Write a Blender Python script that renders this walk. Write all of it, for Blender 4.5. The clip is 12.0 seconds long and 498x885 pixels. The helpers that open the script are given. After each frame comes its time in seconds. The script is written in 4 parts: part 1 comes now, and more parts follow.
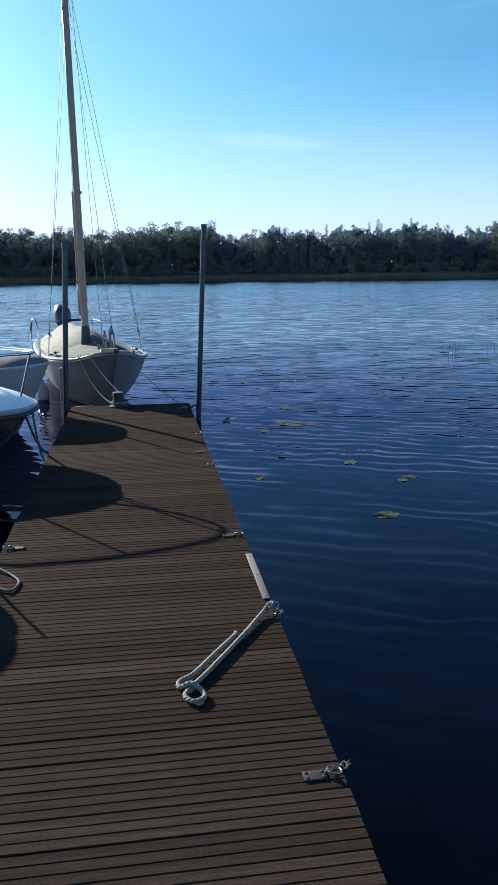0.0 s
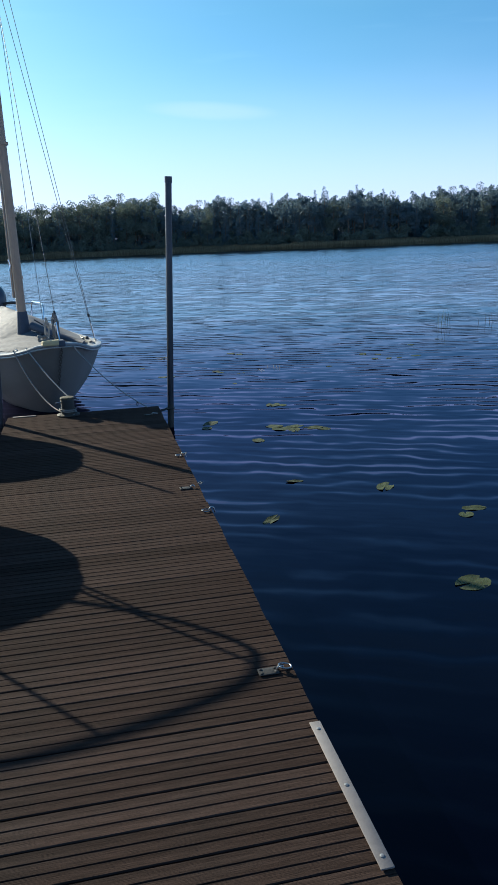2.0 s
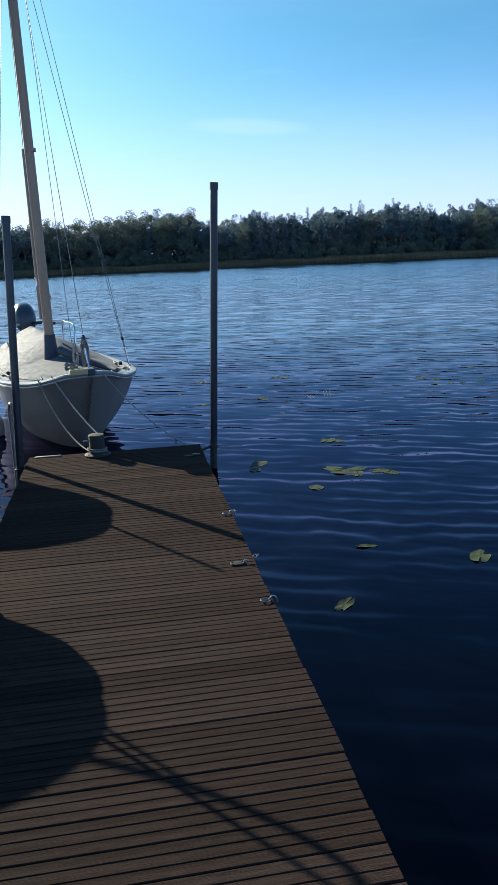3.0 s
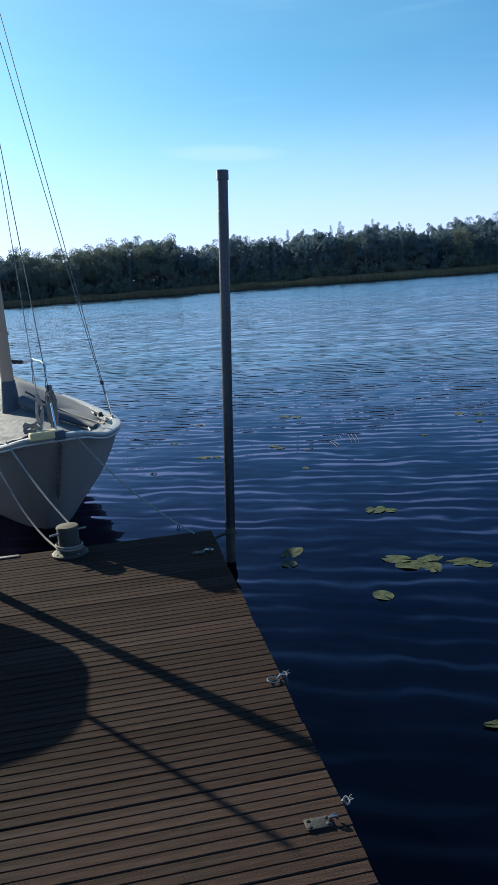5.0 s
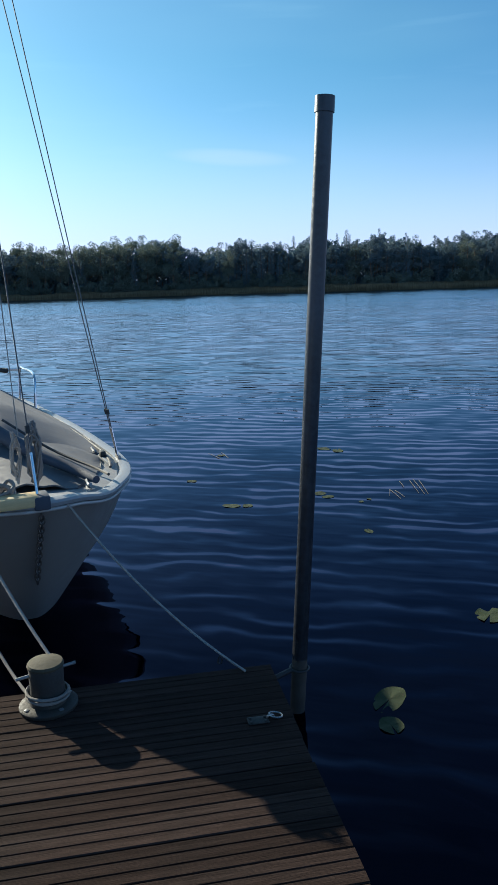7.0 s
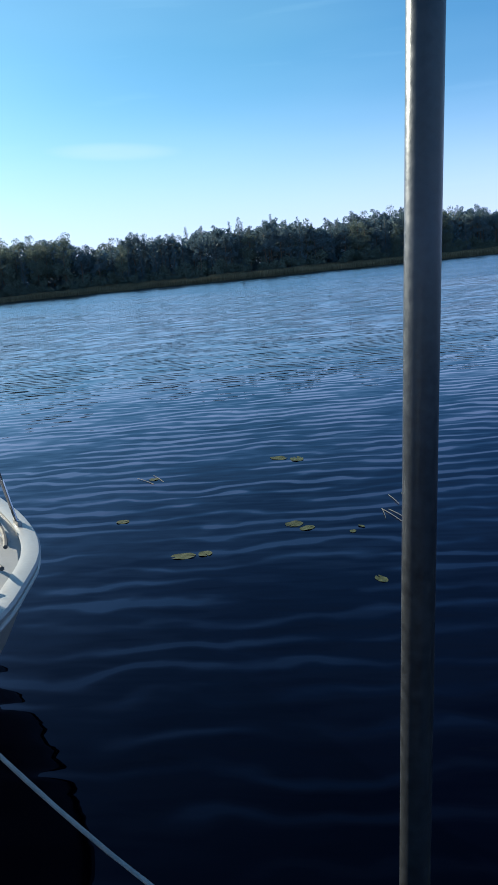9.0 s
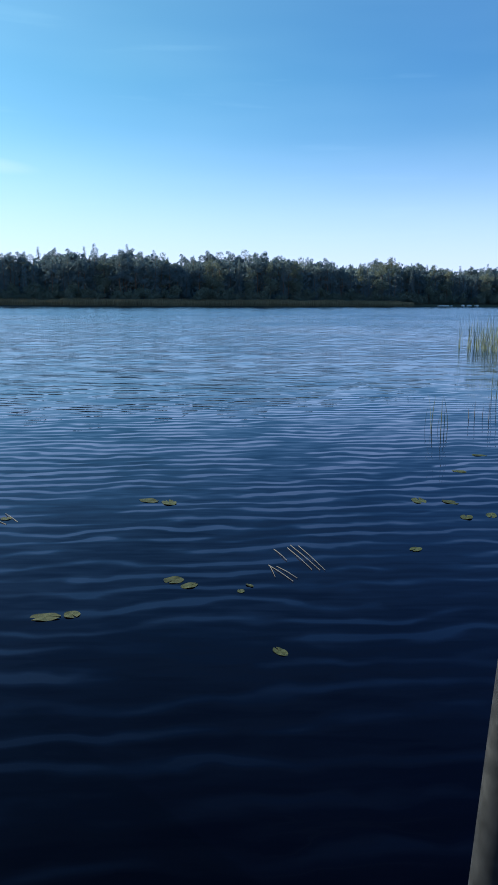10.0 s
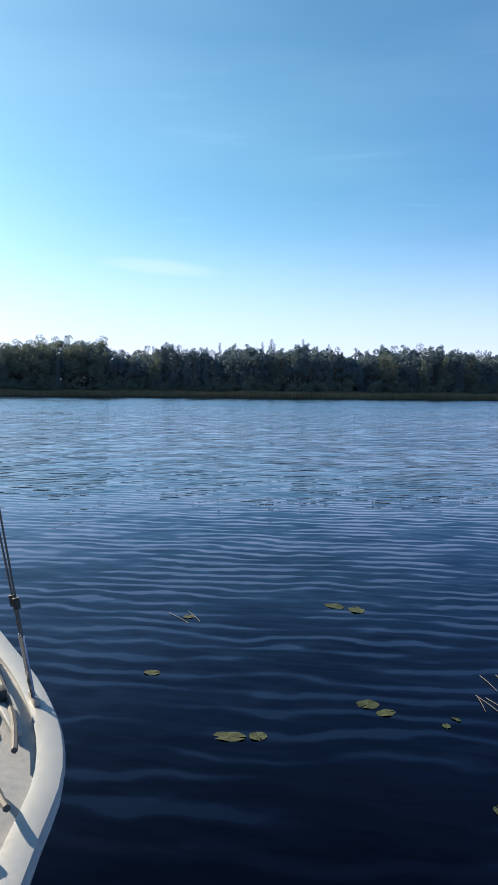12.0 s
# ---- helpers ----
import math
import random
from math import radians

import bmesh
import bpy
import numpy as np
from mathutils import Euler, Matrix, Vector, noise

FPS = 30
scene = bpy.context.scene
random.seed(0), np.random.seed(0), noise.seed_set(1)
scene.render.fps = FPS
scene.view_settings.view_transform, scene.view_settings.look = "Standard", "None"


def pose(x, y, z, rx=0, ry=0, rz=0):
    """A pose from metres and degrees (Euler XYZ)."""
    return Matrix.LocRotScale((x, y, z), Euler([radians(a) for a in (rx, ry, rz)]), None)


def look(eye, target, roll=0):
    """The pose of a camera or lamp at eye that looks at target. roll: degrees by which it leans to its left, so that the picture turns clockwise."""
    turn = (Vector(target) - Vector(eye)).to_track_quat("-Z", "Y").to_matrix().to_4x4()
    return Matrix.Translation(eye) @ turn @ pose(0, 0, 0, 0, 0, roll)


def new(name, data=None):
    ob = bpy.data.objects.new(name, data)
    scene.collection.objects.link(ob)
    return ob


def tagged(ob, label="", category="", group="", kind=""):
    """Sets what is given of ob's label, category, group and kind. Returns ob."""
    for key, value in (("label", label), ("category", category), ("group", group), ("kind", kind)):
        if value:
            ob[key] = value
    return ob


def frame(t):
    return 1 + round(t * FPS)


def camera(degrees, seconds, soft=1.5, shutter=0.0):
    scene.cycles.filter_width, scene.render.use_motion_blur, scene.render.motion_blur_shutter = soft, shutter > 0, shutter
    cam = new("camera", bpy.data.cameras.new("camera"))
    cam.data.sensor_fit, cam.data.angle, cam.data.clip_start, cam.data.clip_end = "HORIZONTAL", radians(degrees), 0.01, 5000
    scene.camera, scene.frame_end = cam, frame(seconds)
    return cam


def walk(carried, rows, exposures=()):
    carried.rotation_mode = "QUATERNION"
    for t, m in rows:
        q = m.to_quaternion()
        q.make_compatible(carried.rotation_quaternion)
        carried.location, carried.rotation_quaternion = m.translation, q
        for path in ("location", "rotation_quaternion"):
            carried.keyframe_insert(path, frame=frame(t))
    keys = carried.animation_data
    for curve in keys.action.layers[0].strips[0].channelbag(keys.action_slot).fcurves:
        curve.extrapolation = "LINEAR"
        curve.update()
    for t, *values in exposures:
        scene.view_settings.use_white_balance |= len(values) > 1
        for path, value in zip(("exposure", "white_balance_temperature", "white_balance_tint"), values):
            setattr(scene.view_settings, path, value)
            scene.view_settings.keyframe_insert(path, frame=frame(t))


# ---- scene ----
cam = camera(36.5, 12.0)
PATH = [
    (0, (-0.548, -8.552, 1.455), (-0.27, -6.62, 1.02), -0.6),
    (0.5, (-0.569, -8.066, 1.422), (-0.183, -6.168, 0.921), -0.4),
    (1, (-0.556, -7.616, 1.409), (-0.199, -5.702, 0.949), -1.7),
    (1.5, (-0.581, -7.144, 1.41), (-0.414, -5.218, 0.896), 0.2),
    (2, (-0.587, -6.723, 1.411), (-0.192, -4.829, 0.904), -2.2),
    (2.5, (-0.551, -6.255, 1.435), (-0.258, -4.333, 0.965), -2.7),
    (4.5, (-0.556, -4.475, 1.395), (-0.139, -2.577, 0.921), -1.5),
    (5, (-0.504, -4.078, 1.405), (-0.153, -2.153, 0.992), -4.1),
    (5.5, (-0.527, -3.622, 1.404), (-0.244, -1.673, 1.053), -1.4),
    (6, (-0.525, -3.25, 1.408), (-0.063, -1.347, 1.0), -2.2),
    (6.5, (-0.509, -2.83, 1.42), (-0.16, -0.896, 1.048), -2.5),
    (7, (-0.541, -2.43, 1.399), (-0.178, -0.505, 0.997), -1.6),
    (9, (-0.461, -0.941, 1.294), (0.127, 0.92, 0.856), -5.6),
    (9.5, (-0.444, -0.643, 1.267), (0.212, 1.189, 0.806), -1.0),
    (10, (-0.503, -0.408, 1.268), (0.472, 1.298, 0.899), 0.4),
    (10.5, (-0.474, -0.278, 1.277), (0.6, 1.399, 1.089), -1.0),
    (11, (-0.481, -0.225, 1.327), (0.692, 1.386, 1.16), -0.4),
    (11.5, (-0.526, -0.246, 1.363), (0.608, 1.396, 1.223), -0.4),
    (12, (-0.521, -0.09, 1.285), (0.055, 1.821, 1.151), 0.6),
]
walk(cam, [(t, look(eye, target, roll)) for t, eye, target, roll in PATH],
     [(0.0, 1.36, 4780, 3), (5.0, 1.36, 4780, 3), (5.5, 1.26, 4780, 3), (6.5, 1.22, 4780, 3), (7.2, 1.18, 4780, 3), (8.9, 1.36, 4800, 3), (9.5, 1.39, 4800, 3), (10.5, 1.46, 4900, 3), (11.2, 1.46, 4950, 4), (12.0, 1.49, 5200, 8)])

# ---- sky and sun ----
SUN_AZ, SUN_EL = radians(-33.5), radians(21.0)
world = bpy.data.worlds.new("evening_sky")
scene.world = world
world.use_nodes = True
wn, wl = world.node_tree.nodes, world.node_tree.links
wn.clear()
w_out = wn.new("ShaderNodeOutputWorld")
w_bg = wn.new("ShaderNodeBackground")
w_sky = wn.new("ShaderNodeTexSky")
w_sky.sky_type = "NISHITA"
w_sky.sun_disc = False
w_sky.sun_elevation, w_sky.sun_rotation = SUN_EL, SUN_AZ
w_sky.altitude, w_sky.air_density, w_sky.dust_density, w_sky.ozone_density = 0, 1.0, 0.75, 2.5
w_bg.inputs["Strength"].default_value = 0.05
# thin streaks of cirrus low over the far wood
w_tc = wn.new("ShaderNodeTexCoord")
w_map = wn.new("ShaderNodeMapping")
w_map.inputs["Scale"].default_value = (2.2, 2.2, 26.0)
w_noise = wn.new("ShaderNodeTexNoise")
w_noise.inputs["Scale"].default_value = 1.6
w_noise.inputs["Detail"].default_value = 5
w_ramp = wn.new("ShaderNodeMapRange")
w_ramp.inputs["From Min"].default_value, w_ramp.inputs["From Max"].default_value = 0.62, 0.85
w_ramp.inputs["To Max"].default_value = 0.12
w_mix = wn.new("ShaderNodeMix")
w_mix.data_type = "RGBA"
wl.new(w_tc.outputs["Generated"], w_map.inputs["Vector"])
wl.new(w_map.outputs["Vector"], w_noise.inputs["Vector"])
wl.new(w_noise.outputs["Fac"], w_ramp.inputs["Value"])
wl.new(w_ramp.outputs["Result"], w_mix.inputs["Factor"])
wl.new(w_sky.outputs["Color"], w_mix.inputs["A"])
w_mix.inputs["B"].default_value = (7.5, 8.0, 8.6, 1)
w_map2 = wn.new("ShaderNodeMapping")
w_map2.inputs["Scale"].default_value = (1.3, 1.3, 7.0)
w_map2.inputs["Rotation"].default_value = (0.06, 0.0, 0.4)
w_noise2 = wn.new("ShaderNodeTexNoise")
w_noise2.inputs["Scale"].default_value, w_noise2.inputs["Detail"].default_value = 1.3, 3
w_ramp2 = wn.new("ShaderNodeMapRange")
w_ramp2.inputs["From Min"].default_value, w_ramp2.inputs["From Max"].default_value = 0.42, 0.78
w_ramp2.inputs["To Max"].default_value = 0.14
w_mix2 = wn.new("ShaderNodeMix")
w_mix2.data_type = "RGBA"
wl.new(w_tc.outputs["Generated"], w_map2.inputs["Vector"])
wl.new(w_map2.outputs["Vector"], w_noise2.inputs["Vector"])
wl.new(w_noise2.outputs["Fac"], w_ramp2.inputs["Value"])
wl.new(w_ramp2.outputs["Result"], w_mix2.inputs["Factor"])
wl.new(w_mix.outputs["Result"], w_mix2.inputs["A"])
w_mix2.inputs["B"].default_value = (6.2, 6.6, 7.0, 1)
# pale haze towards the horizon
w_sep = wn.new("ShaderNodeSeparateXYZ")
w_haze = wn.new("ShaderNodeMapRange")
w_haze.interpolation_type = "SMOOTHSTEP"
w_haze.inputs["From Min"].default_value, w_haze.inputs["From Max"].default_value = 0.0, 0.22
w_haze.inputs["To Min"].default_value, w_haze.inputs["To Max"].default_value = 0.74, 0.0
w_mix3 = wn.new("ShaderNodeMix")
w_mix3.data_type = "RGBA"
w_mix3.inputs["B"].default_value = (7.9, 7.35, 8.9, 1)
wl.new(w_tc.outputs["Generated"], w_sep.inputs["Vector"])
wl.new(w_sep.outputs["Z"], w_haze.inputs["Value"])
wl.new(w_haze.outputs["Result"], w_mix3.inputs["Factor"])
wl.new(w_mix2.outputs["Result"], w_mix3.inputs["A"])
# the clear sky higher up is a cleaner cyan blue
w_high = wn.new("ShaderNodeMapRange")
w_high.inputs["From Min"].default_value, w_high.inputs["From Max"].default_value = 0.05, 0.26
w_tint = wn.new("ShaderNodeMix")
w_tint.data_type, w_tint.blend_type = "RGBA", "MULTIPLY"
w_dot = wn.new("ShaderNodeVectorMath")
w_dot.operation = "DOT_PRODUCT"
w_dot.inputs[1].default_value = (math.sin(SUN_AZ) * math.cos(SUN_EL), math.cos(SUN_AZ) * math.cos(SUN_EL), math.sin(SUN_EL))
wl.new(w_tc.outputs["Generated"], w_dot.inputs[0])
w_side = wn.new("ShaderNodeMapRange")
w_side.inputs["From Min"].default_value, w_side.inputs["From Max"].default_value = 0.3, 0.62
wl.new(w_dot.outputs["Value"], w_side.inputs["Value"])
w_hue = wn.new("ShaderNodeMix")
w_hue.data_type = "RGBA"
w_hue.inputs["A"].default_value, w_hue.inputs["B"].default_value = (0.78, 0.94, 0.97, 1), (0.85, 1.02, 0.88, 1)
wl.new(w_side.outputs["Result"], w_hue.inputs["Factor"])
wl.new(w_hue.outputs["Result"], w_tint.inputs["B"])
wl.new(w_sep.outputs["Z"], w_high.inputs["Value"])
wl.new(w_high.outputs["Result"], w_tint.inputs["Factor"])
wl.new(w_mix3.outputs["Result"], w_tint.inputs["A"])


def w_math(op, a, b):
    k = wn.new("ShaderNodeMath")
    k.operation = op
    for i, q in enumerate((a, b)):
        if isinstance(q, (int, float)):
            k.inputs[i].default_value = q
        else:
            wl.new(q, k.inputs[i])
    return k.outputs[0]


# one small wisp of cirrus over the wood
w_u = w_math("DIVIDE", w_math("SUBTRACT", w_math("DIVIDE", w_sep.outputs["X"], w_sep.outputs["Y"]), 0.178), 0.095)
w_v = w_math("DIVIDE", w_math("SUBTRACT", w_math("SUBTRACT", w_sep.outputs["Z"], 0.158), w_math("MULTIPLY", w_u, -0.006)), 0.012)
w_wisp = wn.new("ShaderNodeMapRange")
w_wisp.interpolation_type = "SMOOTHSTEP"
w_wisp.inputs["From Min"].default_value, w_wisp.inputs["From Max"].default_value = 1.0, 0.0
wl.new(w_math("ADD", w_math("MULTIPLY", w_u, w_u), w_math("MULTIPLY", w_v, w_v)), w_wisp.inputs["Value"])
w_mix4 = wn.new("ShaderNodeMix")
w_mix4.data_type = "RGBA"
w_mix4.inputs["B"].default_value = (7.4, 7.4, 8.2, 1)
wl.new(w_math("MULTIPLY", w_math("MULTIPLY", w_wisp.outputs["Result"], w_noise.outputs["Fac"]), 0.6), w_mix4.inputs["Factor"])
wl.new(w_tint.outputs["Result"], w_mix4.inputs["A"])
wl.new(w_mix4.outputs["Result"], w_bg.inputs["Color"])
wl.new(w_bg.outputs["Background"], w_out.inputs["Surface"])

sun_data = bpy.data.lights.new("sun", "SUN")
sun_data.energy, sun_data.angle, sun_data.color = 5.0, radians(0.55), (1.0, 0.74, 0.44)
sun = new("sun", sun_data)
SUN_DIR = Vector((math.sin(SUN_AZ) * math.cos(SUN_EL), math.cos(SUN_AZ) * math.cos(SUN_EL), math.sin(SUN_EL)))
sun.matrix_world = look(SUN_DIR * 60, (0, 0, 0))


# ---- materials ----
def mat(name, base, rough=0.6, metal=0.0, vary=0.25, scale=8.0, bump=0.0, bump_scale=60.0, rnd=0.0, stain=None, stretch=(1, 1, 1), island=False, spec=0.5, through_light=0.0):
    """A surface with two scales of variation, optional relief, and a shift per object or per island."""
    m = bpy.data.materials.new(name)
    m.use_nodes = True
    n, l = m.node_tree.nodes, m.node_tree.links
    b = n["Principled BSDF"]
    b.inputs["Metallic"].default_value = metal
    b.inputs["Specular IOR Level"].default_value = spec
    tc = n.new("ShaderNodeTexCoord")
    mp = n.new("ShaderNodeMapping")
    mp.inputs["Scale"].default_value = stretch
    l.new(tc.outputs["Object"], mp.inputs["Vector"])
    big, small = n.new("ShaderNodeTexNoise"), n.new("ShaderNodeTexNoise")
    big.inputs["Scale"].default_value, small.inputs["Scale"].default_value = scale, scale * 9
    big.inputs["Detail"].default_value, small.inputs["Detail"].default_value = 3, 4
    for t in (big, small):
        l.new(mp.outputs["Vector"], t.inputs["Vector"])
    add = n.new("ShaderNodeMath")
    add.operation = "ADD"
    l.new(big.outputs["Fac"], add.inputs[0])
    l.new(small.outputs["Fac"], add.inputs[1])
    rng = n.new("ShaderNodeMapRange")
    rng.inputs["From Min"].default_value, rng.inputs["From Max"].default_value = 0.65, 1.35
    rng.inputs["To Min"].default_value, rng.inputs["To Max"].default_value = 1 - vary, 1 + vary
    l.new(add.outputs[0], rng.inputs["Value"])
    val = rng.outputs["Result"]
    if rnd:
        src = n.new("ShaderNodeNewGeometry").outputs["Random Per Island"] if island else n.new("ShaderNodeObjectInfo").outputs["Random"]
        r2 = n.new("ShaderNodeMapRange")
        r2.inputs["To Min"].default_value, r2.inputs["To Max"].default_value = 1 - rnd, 1 + rnd
        l.new(src, r2.inputs["Value"])
        mul = n.new("ShaderNodeMath")
        mul.operation = "MULTIPLY"
        l.new(val, mul.inputs[0])
        l.new(r2.outputs["Result"], mul.inputs[1])
        val = mul.outputs[0]
    col = n.new("ShaderNodeVectorMath")
    col.operation = "SCALE"
    if stain:
        st = n.new("ShaderNodeTexNoise")
        st.inputs["Scale"].default_value, st.inputs["Detail"].default_value = scale * 0.45, 6
        l.new(tc.outputs["Object"], st.inputs["Vector"])
        sr = n.new("ShaderNodeMapRange")
        sr.inputs["From Min"].default_value, sr.inputs["From Max"].default_value = 0.5, 0.72
        l.new(st.outputs["Fac"], sr.inputs["Value"])
        mx = n.new("ShaderNodeMix")
        mx.data_type = "RGBA"
        mx.inputs["A"].default_value, mx.inputs["B"].default_value = (*base, 1), (*stain, 1)
        l.new(sr.outputs["Result"], mx.inputs["Factor"])
        l.new(mx.outputs["Result"], col.inputs[0])
    else:
        col.inputs[0].default_value = base
    l.new(val, col.inputs["Scale"])
    l.new(col.outputs["Vector"], b.inputs["Base Color"])
    rr = n.new("ShaderNodeMapRange")
    rr.inputs["From Min"].default_value, rr.inputs["From Max"].default_value = 0.3, 0.7
    rr.inputs["To Min"].default_value, rr.inputs["To Max"].default_value = max(rough * 0.8, 0.02), min(rough * 1.2, 1)
    l.new(small.outputs["Fac"], rr.inputs["Value"])
    l.new(rr.outputs["Result"], b.inputs["Roughness"])
    if bump:
        bt = n.new("ShaderNodeTexNoise")
        bt.inputs["Scale"].default_value, bt.inputs["Detail"].default_value = bump_scale, 4
        l.new(mp.outputs["Vector"], bt.inputs["Vector"])
        bp = n.new("ShaderNodeBump")
        bp.inputs["Strength"].default_value, bp.inputs["Distance"].default_value = 0.8, bump
        l.new(bt.outputs["Fac"], bp.inputs["Height"])
        l.new(bp.outputs["Normal"], b.inputs["Normal"])
    if through_light:
        tr = n.new("ShaderNodeBsdfTranslucent")
        l.new(col.outputs["Vector"], tr.inputs["Color"])
        ms = n.new("ShaderNodeMixShader")
        ms.inputs["Fac"].default_value = through_light
        l.new(b.outputs["BSDF"], ms.inputs[1])
        l.new(tr.outputs["BSDF"], ms.inputs[2])
        l.new(ms.outputs["Shader"], n["Material Output"].inputs["Surface"])
    return m


M_BOARD = mat("weathered_deck_wood", (0.0365, 0.0258, 0.0212), 0.85, spec=0.015, vary=0.55, scale=3.0, bump=0.002, bump_scale=40, rnd=0.24, stain=(0.027, 0.0225, 0.0195), stretch=(0.6, 14, 6))
M_BEAM = mat("wet_dark_timber", (0.05, 0.042, 0.036), 0.7, scale=4, bump=0.002, stretch=(4, 0.5, 4))
M_FLOAT = mat("black_plastic_float", (0.02, 0.02, 0.022), 0.45, scale=3)
M_GALV = mat("galvanised_steel", (0.25, 0.255, 0.26), 0.5, 0.7, 0.3, 12, bump=0.0004, bump_scale=150)
M_PIPE = mat("dull_galvanised_pipe", (0.045, 0.05, 0.06), 0.36, 0.65, 0.3, 6, bump=0.0006, bump_scale=90, stain=(0.055, 0.058, 0.06))
M_RUST = mat("stained_pipe_foot", (0.055, 0.05, 0.042), 0.75, 0.2, 0.4, 20, bump=0.001)
M_CHROME = mat("bright_stainless_steel", (0.72, 0.72, 0.73), 0.16, 1.0, 0.06, 20)
M_STRIP = mat("dull_aluminium", (0.165, 0.152, 0.148), 0.6, 0.15, 0.15, 30)
M_RING = mat("worn_stainless_ring", (0.3, 0.3, 0.3), 0.3, 1.0, 0.3, 40)
M_PLATE = mat("worn_steel_plate", (0.045, 0.043, 0.041), 0.6, 0.3, spec=0.2, vary=0.5, scale=35, bump=0.001, bump_scale=120)
M_ROPE = mat("white_nylon_rope", (0.2, 0.185, 0.165), 0.85, vary=0.15, scale=30, bump=0.001, bump_scale=400)
M_ROPE_GREY = mat("weathered_grey_rope", (0.27, 0.26, 0.24), 0.9, vary=0.2, scale=30, bump=0.001, bump_scale=400)
M_ROPE_DARK = mat("wet_dark_rope", (0.06, 0.06, 0.062), 0.8, vary=0.3, scale=30)
M_CAST = mat("grey_cast_iron", (0.034, 0.032, 0.029), 0.75, 0.1, 0.25, 14, bump=0.001, stain=(0.042, 0.037, 0.026))
M_LICHEN = mat("lichened_cap", (0.058, 0.052, 0.031), 0.85, vary=0.3, scale=25, bump=0.001)
M_HULL = mat("chalky_white_gelcoat", (0.215, 0.212, 0.206), 0.42, vary=0.12, scale=1.2, stain=(0.175, 0.167, 0.153))
M_DECK = mat("cream_boat_deck", (0.215, 0.222, 0.235), 0.6, vary=0.12, scale=6, bump=0.0006, bump_scale=220)
M_RIM = mat("white_gunwale_moulding", (0.26, 0.268, 0.28), 0.45, vary=0.06, scale=9)
M_TARP = mat("grey_canvas_cover", (0.115, 0.118, 0.128), 0.85, vary=0.18, scale=3, bump=0.003, bump_scale=6)
M_MASTW = mat("pale_varnished_spar", (0.33, 0.23, 0.155), 0.45, vary=0.16, scale=4, stretch=(6, 6, 0.6))
M_BOOT = mat("navy_canvas_boot", (0.05, 0.06, 0.085), 0.8, vary=0.2, scale=12)
M_PINE = mat("yellow_pine_block", (0.5, 0.4, 0.2), 0.55, vary=0.15, scale=10, stretch=(1, 6, 6))
M_CHAIN = mat("weathered_chain", (0.11, 0.105, 0.1), 0.4, 0.8, 0.3, 40)
M_STEEL = mat("stay_wire", (0.1, 0.1, 0.105), 0.5, 0.8, 0.1, 40)
M_COIL = mat("grey_coiled_line", (0.15, 0.145, 0.14), 0.85, vary=0.25, scale=20)
M_COWL = mat("dark_blue_grey_cowl", (0.045, 0.055, 0.075), 0.35, vary=0.15, scale=9)
M_BLACK = mat("black_rubber", (0.02, 0.02, 0.021), 0.6, vary=0.2, scale=20)
M_NAVY = mat("dark_navy_gelcoat", (0.022, 0.028, 0.045), 0.22, vary=0.15, scale=4)
M_WHITE = mat("white_gelcoat", (0.78, 0.79, 0.8), 0.25, vary=0.05, scale=4)
M_GREYB = mat("light_grey_hull", (0.36, 0.36, 0.36), 0.35, vary=0.1, scale=3, stain=(0.4, 0.4, 0.38))
M_GLASS = mat("smoked_windscreen", (0.06, 0.07, 0.08), 0.06, vary=0.05)
M_LILY = mat("lily_pad_green", (0.036, 0.05, 0.018), 0.75, spec=0.2, vary=0.25, scale=14, rnd=0.2, bump=0.001, bump_scale=60, stain=(0.055, 0.052, 0.024))
M_REED = mat("green_reed", (0.15, 0.175, 0.085), 0.75, vary=0.25, scale=2, rnd=0.4, island=True, spec=0.15, through_light=0.35)
M_REED_DRY = mat("dead_pale_reed", (0.06, 0.058, 0.055), 0.8, vary=0.2, scale=6)
M_BANK = mat("shore_reed_belt", (0.25, 0.205, 0.12), 0.9, vary=0.3, scale=0.3, rnd=0.4, island=True, spec=0.1, through_light=0.36)
M_LAND = mat("forest_floor", (0.06, 0.065, 0.03), 0.95, vary=0.3, scale=0.2)
M_BARK = mat("pine_bark", (0.12, 0.085, 0.06), 0.9, vary=0.3, scale=2)
# far foliage: distant haze put into the colours, paler and bluer
M_NEEDLE = mat("hazed_pine_needles", (0.115, 0.155, 0.17), 0.85, vary=0.1, scale=0.6, rnd=0.1, island=True, spec=0.2, through_light=0.22)
M_SPRUCE = mat("hazed_spruce_needles", (0.108, 0.148, 0.165), 0.85, vary=0.1, scale=0.6, rnd=0.1, island=True, spec=0.2, through_light=0.22)
M_LEAF = mat("hazed_birch_leaves", (0.135, 0.16, 0.125), 0.8, vary=0.1, scale=0.6, rnd=0.12, island=True, spec=0.2, through_light=0.22)
M_ROCK = mat("pale_shore_rock", (0.6, 0.58, 0.54), 0.8, vary=0.25, scale=0.8, bump=0.02, bump_scale=3)


